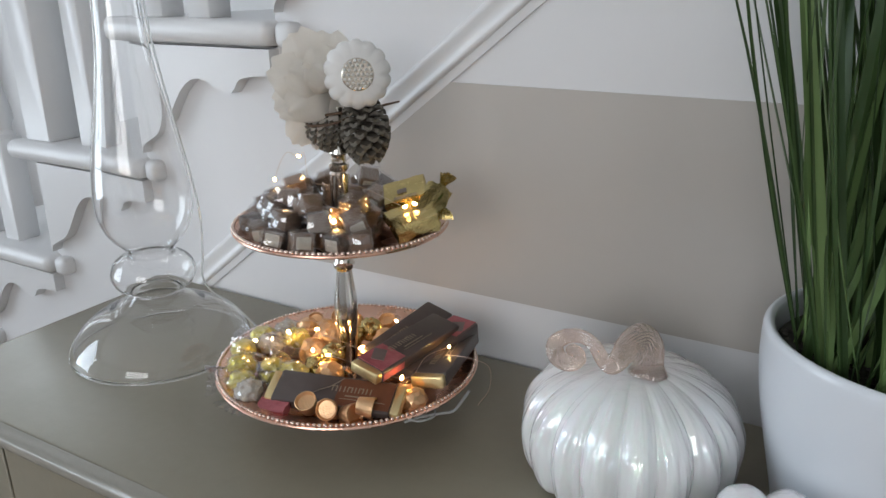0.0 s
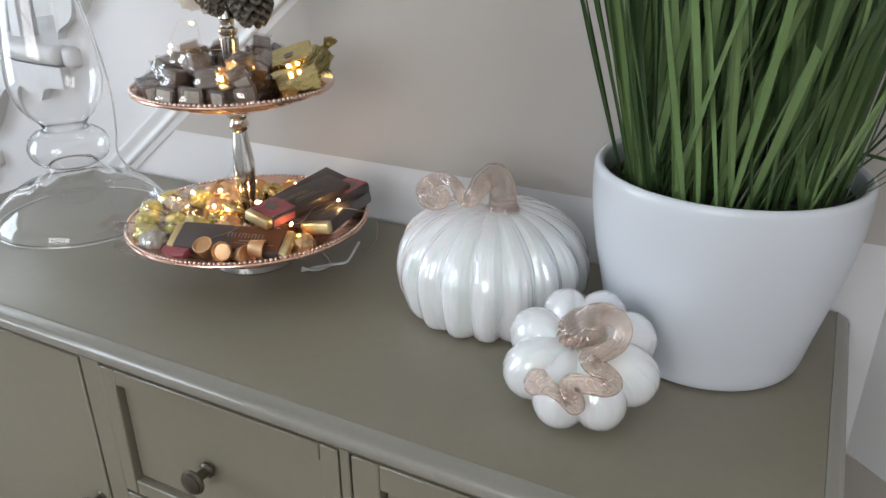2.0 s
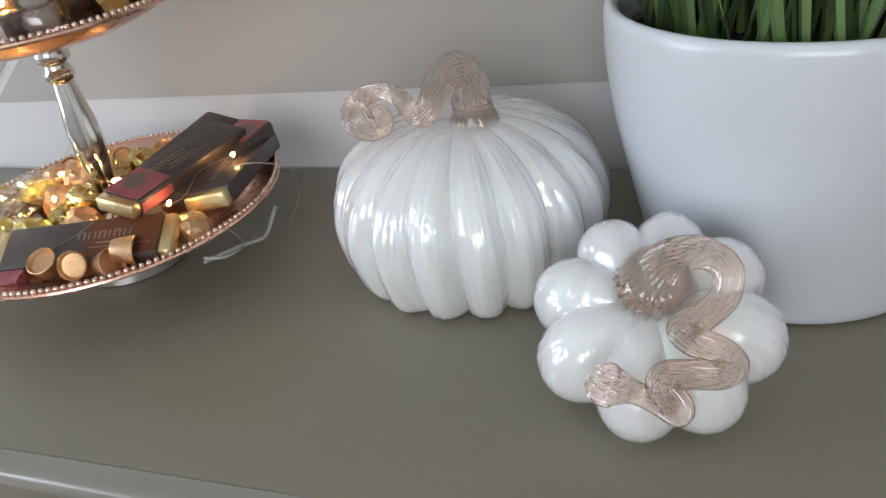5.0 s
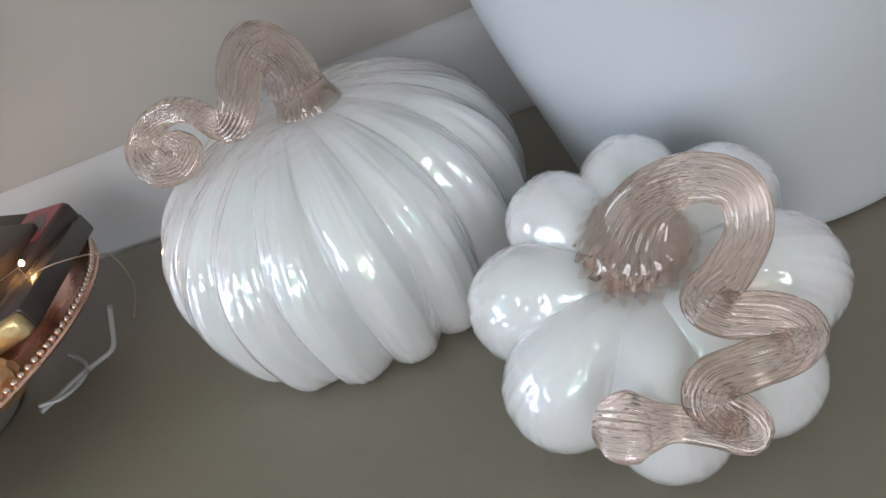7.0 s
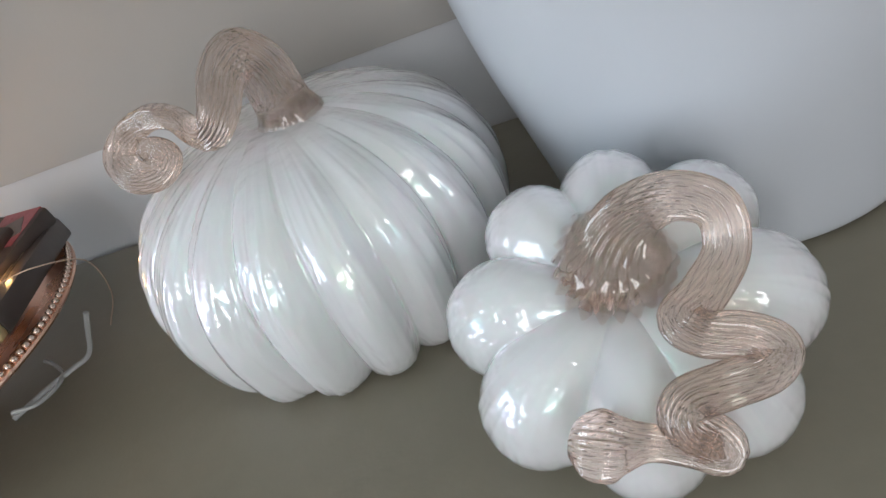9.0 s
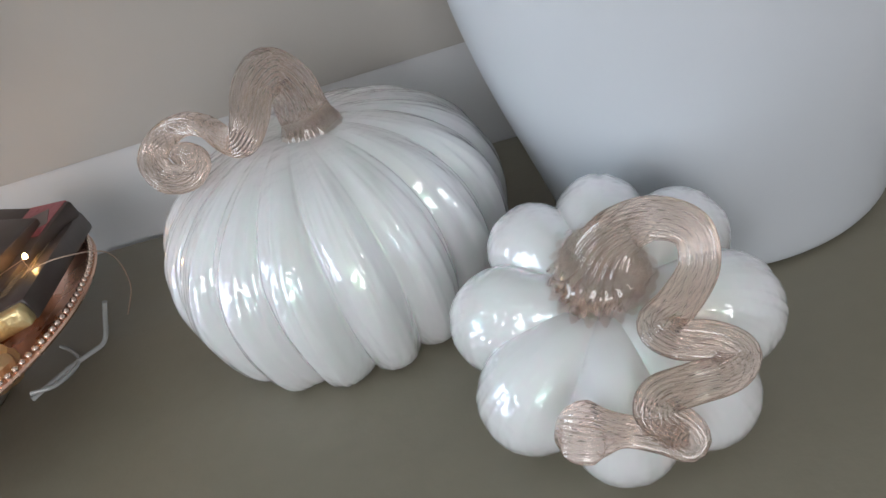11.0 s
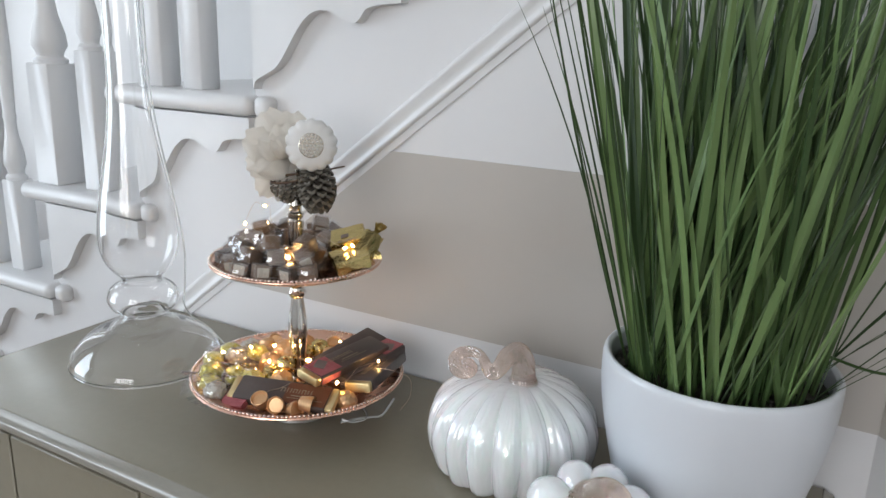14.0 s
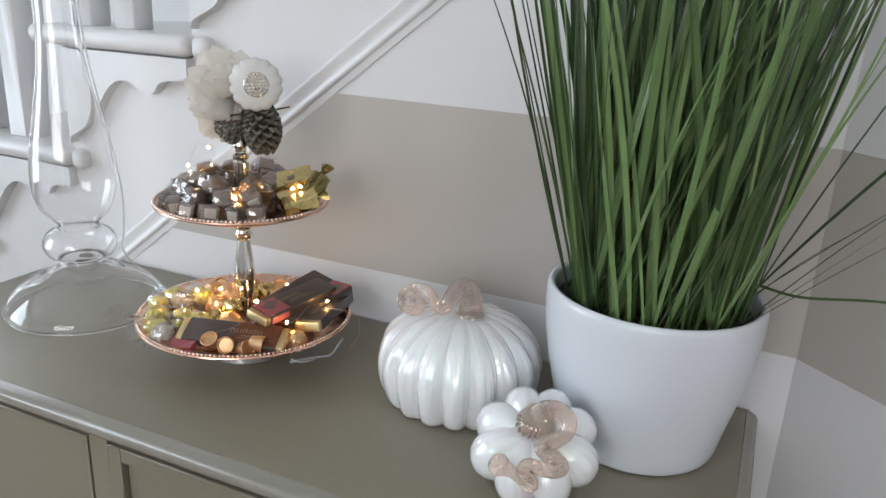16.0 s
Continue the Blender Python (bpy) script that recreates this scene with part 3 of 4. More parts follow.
part("stem", lathe([(0.0, UP_B + 0.0003), (0.014, UP_B + 0.0003), (0.0125, 0.974), (0.0085, 0.979), (0.0090, 1.000), (0.0088, 1.020), (0.0092, 1.030), (0.0072, 1.032), (0.0090, 1.035), (0.0092, 1.039), (0.0070, 1.041), (0.0070, 1.047), (0.0085, 1.049),
                    (0.0080, 1.053), (0.0062, 1.056), (0.0058, 1.066), (0.0066, 1.080), (0.0055, 1.090), (0.0, 1.094)], 32), SILVER, tray, "turned silver column")

# ornaments at the top of the stem
FACE = Vector((0.62, -0.76, 0.10)).normalized()
mini = thing("mini_pumpkin", "small matte white pumpkin ornament with a rhinestone brooch", "ornament", Matrix.Translation((0.046, -0.138, 1.1195)) @ FACE.to_track_quat("Z", "Y").to_matrix().to_4x4() @ Matrix.Diagonal((1.03, 1.03, 1.0, 1)))
lob = lambda n, d: (lambda a, r, z: (r * (1 - d + d * abs(math.sin(n * a / 2)) ** 0.55), z))
part("body", lathe([(0.0, -0.016), (0.012, -0.017), (0.022, -0.012), (0.0275, -0.003), (0.0285, 0.003), (0.0270, 0.009), (0.0215, 0.0135), (0.013, 0.0145), (0.0, 0.0135)], 110, shape=lob(14, 0.095)), MATTEWHITE, mini, angle=180)
part("brooch", lathe([(0.0, 0.0138), (0.0128, 0.0138), (0.0132, 0.0150), (0.0122, 0.0162), (0.0, 0.0168)], 40), BROOCH, mini, "round rhinestone brooch")
bm = bmesh.new()
for ring, n, z in ((0.0, 1, 0.0170), (0.0040, 6, 0.0170), (0.0077, 12, 0.0167), (0.0112, 18, 0.0162)):
    for i in range(n):
        a = 2 * math.pi * i / n
        bmesh.ops.create_icosphere(bm, subdivisions=1, radius=0.0016, matrix=Matrix.Translation((ring * math.cos(a), ring * math.sin(a), z)))
part("rhinestones", bm, CRYSTAL, mini, "clear sparkling stones", smooth=False)

scale_bm = bmesh.new()
vs = []
for u, w, th in ((0.0, 0.0022, 0.0), (0.45, 0.0042, 0.0008), (0.8, 0.0050, 0.0016), (1.0, 0.0034, 0.0020)):
    for s in (-1, 0, 1):
        vs.append(scale_bm.verts.new((u * 0.0125, s * w, (0.0020 if s == 0 else 0.0) * u + u * u * 0.002)))
    for s in (1, 0, -1):
        vs.append(scale_bm.verts.new((u * 0.0125, s * w, (0.0020 if s == 0 else 0.0) * u - 0.0012 - th + u * u * 0.002)))
for i in range(3):
    for j in range(6):
        scale_bm.faces.new((vs[i * 6 + j], vs[i * 6 + (j + 1) % 6], vs[i * 6 + 6 + (j + 1) % 6], vs[i * 6 + 6 + j]))
scale_bm.faces.new(vs[18:24])
cone_scale = mesh_of("scale", scale_bm, CONE, True, 50)


def pine_cone(m, label, size=1.0):
    c = thing("pine_cone", label, "pine cone", m @ Matrix.Scale(size, 4))
    part("core", lathe([(0.0, -0.030), (0.006, -0.028), (0.0105, -0.014), (0.0115, 0.0), (0.0095, 0.014), (0.004, 0.024), (0.0, 0.026)], 16), CORE, c)
    for i in range(84):
        f = i / 84
        z = -0.026 + 0.050 * f
        a = i * 2.39996
        rr = 0.0095 * math.sin(math.pi * (0.12 + 0.80 * f)) ** 0.6
        o = part("scale", cone_scale, CONE, c)
        o.matrix_local = Matrix.Translation((rr * math.cos(a), rr * math.sin(a), z)) @ Matrix.Rotation(a, 4, "Z") @ Matrix.Rotation(radians(34 - 82 * f), 4, "Y") @ Matrix.Scale(0.62 + 0.62 * math.sin(math.pi * (0.1 + 0.8 * f)), 4)
    return c


pine_cone(Matrix.Translation((0.0455, -0.1280, 1.0690)) @ Matrix.Rotation(radians(172), 4, "X") @ Matrix.Rotation(radians(10), 4, "Y"), "brown open pine cone tied to the tray stem", 0.90)
pine_cone(Matrix.Translation((0.0105, -0.1420, 1.0700)) @ Matrix.Rotation(radians(200), 4, "X") @ Matrix.Rotation(radians(24), 4, "Y"), "brown pine cone hanging behind the tray stem", 0.66)

twine = thing("twig_tie", "brown twig tie wound round the stem", "twig", Matrix())
part("twig", tube([(-0.004, -0.146, 1.079, 0.0012), (0.008, -0.160, 1.076, 0.0013), (0.024, -0.152, 1.077, 0.0013), (0.034, -0.139, 1.0810, 0.0012), (0.026, -0.126, 1.083, 0.0012), (0.010, -0.132, 1.085, 0.0012), (0.014, -0.152, 1.084, 0.0012), (0.034, -0.146, 1.087, 0.0012)], 7, 6), TWIG, twine)
part("twig", tube([(0.046, -0.120, 1.088, 0.0010), (0.058, -0.109, 1.0915, 0.0010), (0.066, -0.103, 1.0935, 0.0008)], 6, 4), TWIG, twine)
part("twig", tube([(0.018, -0.150, 1.092, 0.0014), (0.015, -0.153, 1.078, 0.0013), (0.010, -0.155, 1.060, 0.0011)], 6, 4), TWIG, twine)

flower = thing("silk_flower", "cream white silk magnolia with loose petals", "flower", Matrix.Translation((0.0150, -0.1360, 1.104)))


def petal_mesh(seed, L, W):
    r = random.Random(seed)
    bm = bmesh.new()
    n, k = 10, 8
    g = []
    ph = r.uniform(0, 6)
    for i in range(n + 1):
        u = i / n
        row = []
        for j in range(k + 1):
            v = j / k * 2 - 1
            w = W * (math.sin(math.pi * min(1, 0.10 + 0.80 * u)) ** 0.7) * (1 - 0.10 * u)
            edge = abs(v) ** 3
            row.append(bm.verts.new((u * L + 0.0015 * math.sin(5 * v + ph) * u, v * w, 0.012 * math.sin(math.pi * u * 0.9) - 0.008 * v * v * (1 - 0.3 * u) + 0.0035 * edge * math.sin(7 * u + 4 * v + ph) + 0.0016 * math.sin(9 * v + ph) * u)))
        g.append(row)
    for i in range(n):
        for j in range(k):
            bm.faces.new((g[i][j], g[i + 1][j], g[i + 1][j + 1], g[i][j + 1]))
    bmesh.ops.solidify(bm, geom=bm.faces[:], thickness=0.0006)
    return mesh_of("petal", bm, PETAL, True, 80)


TOCAM = Vector((0.62, -0.76, 0.05)).normalized()
SIDE = Vector((-0.77, -0.63, 0))
UPV = Vector((0, 0, 1))
rnd = random.Random(11)
for i, (ang, lift, L, W, near) in enumerate(((88, 0.05, 0.052, 0.024, -0.006), (122, 0.0, 0.050, 0.023, -0.004), (158, 0.05, 0.048, 0.022, -0.002), (196, 0.05, 0.044, 0.021, 0.0), (232, 0.0, 0.050, 0.019, -0.003), (256, 0.05, 0.046, 0.016, 0.001),
                                             (104, 0.20, 0.042, 0.020, 0.006), (150, 0.25, 0.036, 0.018, 0.007), (205, 0.20, 0.036, 0.017, 0.006), (70, 0.30, 0.036, 0.016, 0.004), (125, 0.5, 0.028, 0.014, 0.010))):
    a = radians(ang)
    d = (-SIDE * math.cos(a) + UPV * math.sin(a) + TOCAM * lift).normalized()
    y = d.cross(TOCAM).normalized()
    z = d.cross(y)
    if z.dot(TOCAM) < 0:
        y, z = -y, -z
    m = Matrix((d, y, z)).transposed().to_4x4()
    o = part("petal", petal_mesh(i, L * (1.14 if ang > 115 else 0.96), W * 1.1), PETAL, flower)
    o.matrix_local = Matrix.Translation(TOCAM * near) @ m

# ---------------------------------------------------------------- sweets on the upper plate
def candy_meshes():
    core = mesh_of("chocolate", boxed(-0.0088, 0.0088, -0.0080, 0.0080, -0.0073, 0.0073, bevel=0.0013, seg=2), CHOC)
    cream = mesh_of("filling", boxed(-0.0092, 0.0092, -0.0060, 0.0060, -0.0051, 0.0051, bevel=0.0008, seg=1), CREAM)
    wraps = []
    for s in range(4):
        r = random.Random(s)
        bm = bmesh.new()
        bmesh.ops.create_cube(bm, size=1.0)
        bmesh.ops.subdivide_edges(bm, edges=bm.edges[:], cuts=3, use_grid_fill=True)
        for v in bm.verts:
            v.co = Vector((v.co.x * 0.0200, v.co.y * 0.0178, v.co.z * 0.0164)) * (1 - 0.10 * max(0, v.co.length - 0.62))
            v.co += Vector((r.uniform(-1, 1), r.uniform(-1, 1), r.uniform(-1, 1))) * 0.0013
        wraps.append(mesh_of("wrapper", bm, CELLO, True, 9))
    return core, cream, wraps


core_me, cream_me, wrap_me = candy_meshes()
SWEET = 1.12


def chocolate(m, i, plain):
    c = thing("wrapped_chocolate", "small dark chocolate square in clear cellophane" if plain else "cream-filled chocolate square in clear cellophane", "candy", m @ Matrix.Scale(SWEET, 4), "chocolates on the upper tray")
    part("chocolate", core_me, CHOC, c)
    if not plain:
        part("filling", cream_me, CREAM, c)
    part("wrapper", wrap_me[i % 4], CELLO, c)
    return c


def tray_angle_free(a, r):
    d = (math.degrees(a) + 180) % 360 - 180
    return not (-22 < d < 62 and r > 0.035)


rnd = random.Random(21)
count = 0
for r0, n, z0, off in ((0.077, 18, 0.9880, 0.1), (0.053, 13, 0.9850, 0.3), (0.029, 7, 0.9850, 0.0), (0.064, 14, 1.0020, 0.25), (0.040, 9, 1.0000, 0.5), (0.048, 8, 1.0110, 0.1)):
    for i in range(n):
        a = 2 * math.pi * (i + off) / n + rnd.uniform(-0.06, 0.06)
        r = r0 + rnd.uniform(-0.002, 0.002)
        if not tray_angle_free(a, r):
            continue
        tilt = 25 if r0 < 0.07 else 12
        m = Matrix.Translation((CX + r * math.cos(a), CY + r * math.sin(a), z0 + rnd.uniform(-0.0015, 0.002))) @ Euler((radians(rnd.uniform(-tilt, tilt)), radians(rnd.uniform(-tilt, tilt)), rnd.uniform(0, 6.28))).to_matrix().to_4x4()
        chocolate(m, count, rnd.random() < 0.45)
        count += 1


def crumpled(name, sx, sy, sz, seed, mat, amount=0.0011, cuts=4, angle=22):
    r = random.Random(seed)
    bm = bmesh.new()
    bmesh.ops.create_cube(bm, size=1.0)
    bmesh.ops.subdivide_edges(bm, edges=bm.edges[:], cuts=cuts, use_grid_fill=True)
    for v in bm.verts:
        k = 1 - 0.16 * max(0.0, v.co.length - 0.58)
        v.co = Vector((v.co.x * sx * k, v.co.y * sy * k, v.co.z * sz * k)) + Vector((r.uniform(-1, 1), r.uniform(-1, 1), r.uniform(-1, 1))) * amount
    return mesh_of(name, bm, mat, True, angle)


def twist(name, L, w, seed, mat):
    """A pleated fan: the twisted end of a wrapper."""
    r = random.Random(seed)
    bm = bmesh.new()
    rows = []
    for i in range(5):
        u = i / 4
        row = []
        for j in range(13):
            v = j / 12 * 2 - 1
            row.append(bm.verts.new((u * L * (1 - 0.15 * abs(v)), v * w * (0.12 + 0.88 * u ** 0.8), (0.0016 * u + 0.0003) * (1 if j % 2 else -1) + r.uniform(-1, 1) * 0.0008 * u)))
        rows.append(row)
    for A, B in zip(rows, rows[1:]):
        for j in range(12):
            bm.faces.new((A[j], B[j], B[j + 1], A[j + 1]))
    bmesh.ops.solidify(bm, geom=bm.faces[:], thickness=0.0002)
    return mesh_of(name, bm, mat, True, 20)


def gold_square(m, seed, sx=0.036, sy=0.026):
    c = thing("gold_chocolate", "flat chocolate in printed gold foil", "candy", m, "gold sweets on the upper tray")
    part("foil", crumpled("foil", sx, sy, 0.009, seed, GOLD, 0.0007), GOLD, c)
    part("print", boxed(-sx * 0.16, sx * 0.06, -sy * 0.16, sy * 0.02, 0.0046, 0.0052), BARGREY, c, "dark printed oval area", smooth=False)
    for k in range(2):
        part("print_line", boxed(-sx * 0.25, sx * 0.3, -sy * (0.36 + 0.07 * k), -sy * (0.33 + 0.07 * k), 0.0047, 0.0052), BARTEXT, c, smooth=False)
    return c


def gold_twist(m, seed, L=0.034, w=0.020):
    c = thing("gold_candy", "sweet wrapped in twisted gold foil", "candy", m, "gold sweets on the upper tray")
    part("foil", crumpled("foil", L, w, w * 0.8, seed, GOLD, 0.0011), GOLD, c)
    o = part("twisted_end", twist("twisted_end", 0.016, 0.011, seed, GOLD), GOLD, c)
    o.location = (L * 0.46, 0, 0)
    return c


gold_square(Matrix.Translation((0.070, -0.103, 1.0100)) @ Matrix.Rotation(radians(28), 4, "Z") @ Euler((radians(22), radians(-16), 0)).to_matrix().to_4x4(), 1, 0.040, 0.032)
gold_square(Matrix.Translation((0.087, -0.127, 0.9950)) @ Matrix.Rotation(radians(60), 4, "Z") @ Euler((radians(14), radians(-10), 0)).to_matrix().to_4x4(), 2, 0.036, 0.028)
gold_twist(Matrix.Translation((0.100, -0.106, 1.0060)) @ Matrix.Rotation(radians(70), 4, "Z") @ Euler((0, radians(-48), 0)).to_matrix().to_4x4(), 3)
gold_twist(Matrix.Translation((0.104, -0.142, 0.9960)) @ Matrix.Rotation(radians(50), 4, "Z") @ Euler((radians(10), radians(-12), 0)).to_matrix().to_4x4(), 4, 0.040, 0.020)
gold_square(Matrix.Translation((0.066, -0.088, 0.9880)) @ Matrix.Rotation(radians(10), 4, "Z"), 5)

# ---------------------------------------------------------------- sweets on the lower plate
def chocolate_bar(m, kind, L=0.118, W=0.033, H=0.0125, ends=(-1,)):
    """Slim bar, x along its length; kind sets the printed end."""
    text = {"berry": "dark brown chocolate bar with raspberry print and gold foil ends", "plain": "dark brown chocolate bar with gold foil ends", "rust": "brown chocolate bar with an orange-brown printed band and gold foil ends"}[kind]
    b = thing("chocolate_bar", text, "chocolate bar", m, "chocolate bars on the lower tray")
    bev = 0.0026
    part("wrapper", boxed(-L / 2, L / 2, -W / 2, W / 2, -H / 2, H / 2, bevel=bev, seg=2), BAR, b)
    for s in ends:
        bm = boxed(-0.0045, 0.0045, -W / 2 + 0.0012, W / 2 - 0.0012, -H / 2 + 0.0010, H / 2 - 0.0010, bevel=0.0022, seg=2)
        r = random.Random(int(s + 5))
        for v in bm.verts:
            v.co += Vector((r.uniform(-1, 1), r.uniform(-1, 1), r.uniform(-1, 1))) * 0.0003
        bm.transform(Matrix.Translation((s * (L / 2 + 0.0030), 0, 0)))
        part("foil_end", bm, FOIL_END, b, "gold foil end")
    z0, z1 = H / 2 - 0.0004, H / 2 + 0.00035
    w = W / 2 - bev
    if kind == "berry":
        part("printed_end", boxed(-L / 2 + 0.001, -L / 2 + 0.034, -w, w, z0, z1), RED, b, "raspberry red print", smooth=False)
        part("printed_end", boxed(-L / 2 + 0.001, -L / 2 + 0.030, -W / 2 - 0.0003, -W / 2 + 0.001, -H / 2 + bev, H / 2 - bev), RED, b, "raspberry red print", smooth=False)
        sq = boxed(-0.009, 0.009, -0.006, 0.006, -0.0002, 0.0003)
        sq.transform(Matrix.Translation((-L / 2 + 0.018, 0.004, z1)) @ Matrix.Rotation(0.5, 4, "Z"))
        part("printed_square", sq, BARGREY, b, "grey chocolate print", smooth=False)
        bm = bmesh.new()
        r = random.Random(3)
        for i in range(7):
            bmesh.ops.create_icosphere(bm, subdivisions=2, radius=0.0042, matrix=Matrix.Translation((-L / 2 + r.uniform(0.006, 0.028), -w + r.uniform(0.002, 0.010), z1 - 0.0038)))
        part("berry_print", bm, RED, b, "raspberries in the print")
    if kind == "rust":
        part("printed_end", boxed(0.004, L / 2 - 0.001, -w, w, z0, z1), RUST, b, "orange-brown print", smooth=False)
        bm = tube([(-0.024, -w, z1, 0.0004), (-0.016, -0.003, z1 + 0.0002, 0.0004), (-0.004, 0.004, z1 + 0.0002, 0.0004), (0.006, w, z1, 0.0004)], 5, 6)
        part("gold_line", bm, BARTEXT, b, "curved gold print line")
    # writing shown as plain pale bars
    t0 = -0.022 if kind == "berry" else (-0.030 if kind == "plain" else 0.004)
    bm = bmesh.new()
    x = t0 - 0.006
    for i in range(6):
        wide_by = (0.0050, 0.0052, 0.0048, 0.0012, 0.0048, 0.0050)[i]
        for dx in ((0.0, wide_by - 0.0011) if wide_by > 0.002 else (0.0,)):
            box(bm, x + dx, x + dx + 0.0010, 0.0, 0.0056, z1 - 0.0001, z1 + 0.00025)
        if i % 2 == 0 and wide_by > 0.002:
            box(bm, x + 0.0012, x + wide_by - 0.0013, 0.0047, 0.0055, z1 - 0.0001, z1 + 0.00025)
        x += wide_by + 0.0022
    part("printed_mark", bm, BARTEXT, b, "pale gold print", smooth=False)
    part("print_line", boxed(t0 + 0.008, t0 + 0.036, -0.0042, -0.0030, z1 - 0.0001, z1 + 0.00025), BARTEXT, b, smooth=False)
    part("print_line", boxed(t0 + 0.004, t0 + 0.046, -0.0072, -0.0066, z1 - 0.0001, z1 + 0.00025), BARTEXT, b, smooth=False)
    return b


def bar_pose(a, b, roll=0.0):
    """From the end at a to the end at b (centres of the ends)."""
    a, b = Vector(a), Vector(b)
    x = (b - a).normalized()
    y = Vector((0, 0, 1)).cross(x).normalized()
    z = x.cross(y)
    return Matrix.Translation((a + b) / 2) @ Matrix((x, y, z)).transposed().to_4x4() @ Matrix.Rotation(radians(roll), 4, "X")


chocolate_bar(bar_pose((0.006, -0.222, 0.8480), (0.113, -0.196, 0.8500), 26), "rust", 0.112, ends=(-1, 1))
chocolate_bar(bar_pose((0.082, -0.192, 0.8700), (0.095, -0.068, 0.8700), 10), "berry", 0.118)
chocolate_bar(bar_pose((0.060, -0.150, 0.8560), (0.068, -0.036, 0.8640), 14), "plain", 0.112)
chocolate_bar(bar_pose((0.126, -0.158, 0.8570), (0.104, -0.050, 0.8500), -8), "plain", 0.108, 0.033, 0.014)
chocolate_bar(bar_pose((0.106, -0.052, 0.8640), (0.091, -0.152, 0.8540), 0), "berry", 0.104, ends=())
red = thing("red_chocolate", "small sweet in crumpled red foil under a bar", "candy", Matrix.Translation((0.014, -0.2400, 0.8390)) @ Euler((radians(18), radians(-6), radians(12))).to_matrix().to_4x4())
part("foil", crumpled("foil", 0.030, 0.016, 0.008, 77, RED, 0.0008), RED, red)

cup_out = mesh_of("foil", lathe([(0.0, -0.0085), (0.0078, -0.0085), (0.0084, -0.0078), (0.0108, 0.0062), (0.0112, 0.0085), (0.0105, 0.0090), (0.0097, 0.0080), (0.0088, 0.0056), (0.0, 0.0050)], 36, shape=lambda a, r, z: (r * (1 + 0.016 * math.sin(17 * a)), z)), AMBER, True, 35)


def toffee_cup(x, y, z, rx, ry, rz):
    c = thing("foil_toffee", "small copper-gold foil cup sweet", "candy", Matrix.Translation((x, y, z)) @ Euler((radians(rx), radians(ry), radians(rz))).to_matrix().to_4x4() @ Matrix.Scale(0.86, 4), "foil cups on the lower tray")
    part("foil", cup_out, AMBER, c)
    return c


for a in ((0.048, -0.2330, 0.8480, 28, -10, 30), (0.066, -0.2270, 0.8460, 62, 0, 20), (0.0845, -0.2220, 0.8440, 70, 0, 80), (0.0965, -0.2150, 0.8510, 0, 98, 20),
          (-0.046, -0.062, 0.8400, 40, 20, 10), (-0.026, -0.062, 0.8430, 75, 0, 40), (0.030, -0.054, 0.8400, 70, 10, 100), (-0.060, -0.085, 0.8430, 50, 30, 0), (0.010, -0.050, 0.8420, 20, 0, 0)):
    toffee_cup(*a)


def foil_ball(x, y, z, r, seed, mat=None):
    mat = mat or AMBER
    c = thing("foil_truffle", "round truffle in crumpled gold foil", "candy", Matrix.Translation((x, y, z)), "foil truffles on the lower tray")
    rr = random.Random(seed)
    bm = bmesh.new()
    bmesh.ops.create_icosphere(bm, subdivisions=3, radius=r)
    for v in bm.verts:
        v.co *= 1 + rr.uniform(-0.10, 0.08)
    part("foil", mesh_of("foil", bm, mat, True, 15), mat, c)
    return c


for i, a in enumerate(((-0.012, -0.150, 0.8460, 0.0150), (0.010, -0.172, 0.8440, 0.0140), (-0.020, -0.120, 0.8450, 0.0145), (0.030, -0.178, 0.8460, 0.0130), (-0.004, -0.098, 0.8440, 0.0135), (0.034, -0.090, 0.8440, 0.0135), (0.046, -0.108, 0.8440, 0.0120),
                       (-0.030, -0.180, 0.8420, 0.0125), (0.120, -0.176, 0.8430, 0.0130), (-0.038, -0.098, 0.8430, 0.013), (0.004, -0.074, 0.8440, 0.0130), (0.058, -0.080, 0.8440, 0.0125), (-0.052, -0.112, 0.8460, 0.0130), (0.020, -0.160, 0.8560, 0.0120), (-0.008, -0.130, 0.8580, 0.0125))):
    foil_ball(*a, i + 40, GOLD if i % 3 == 1 else AMBER)


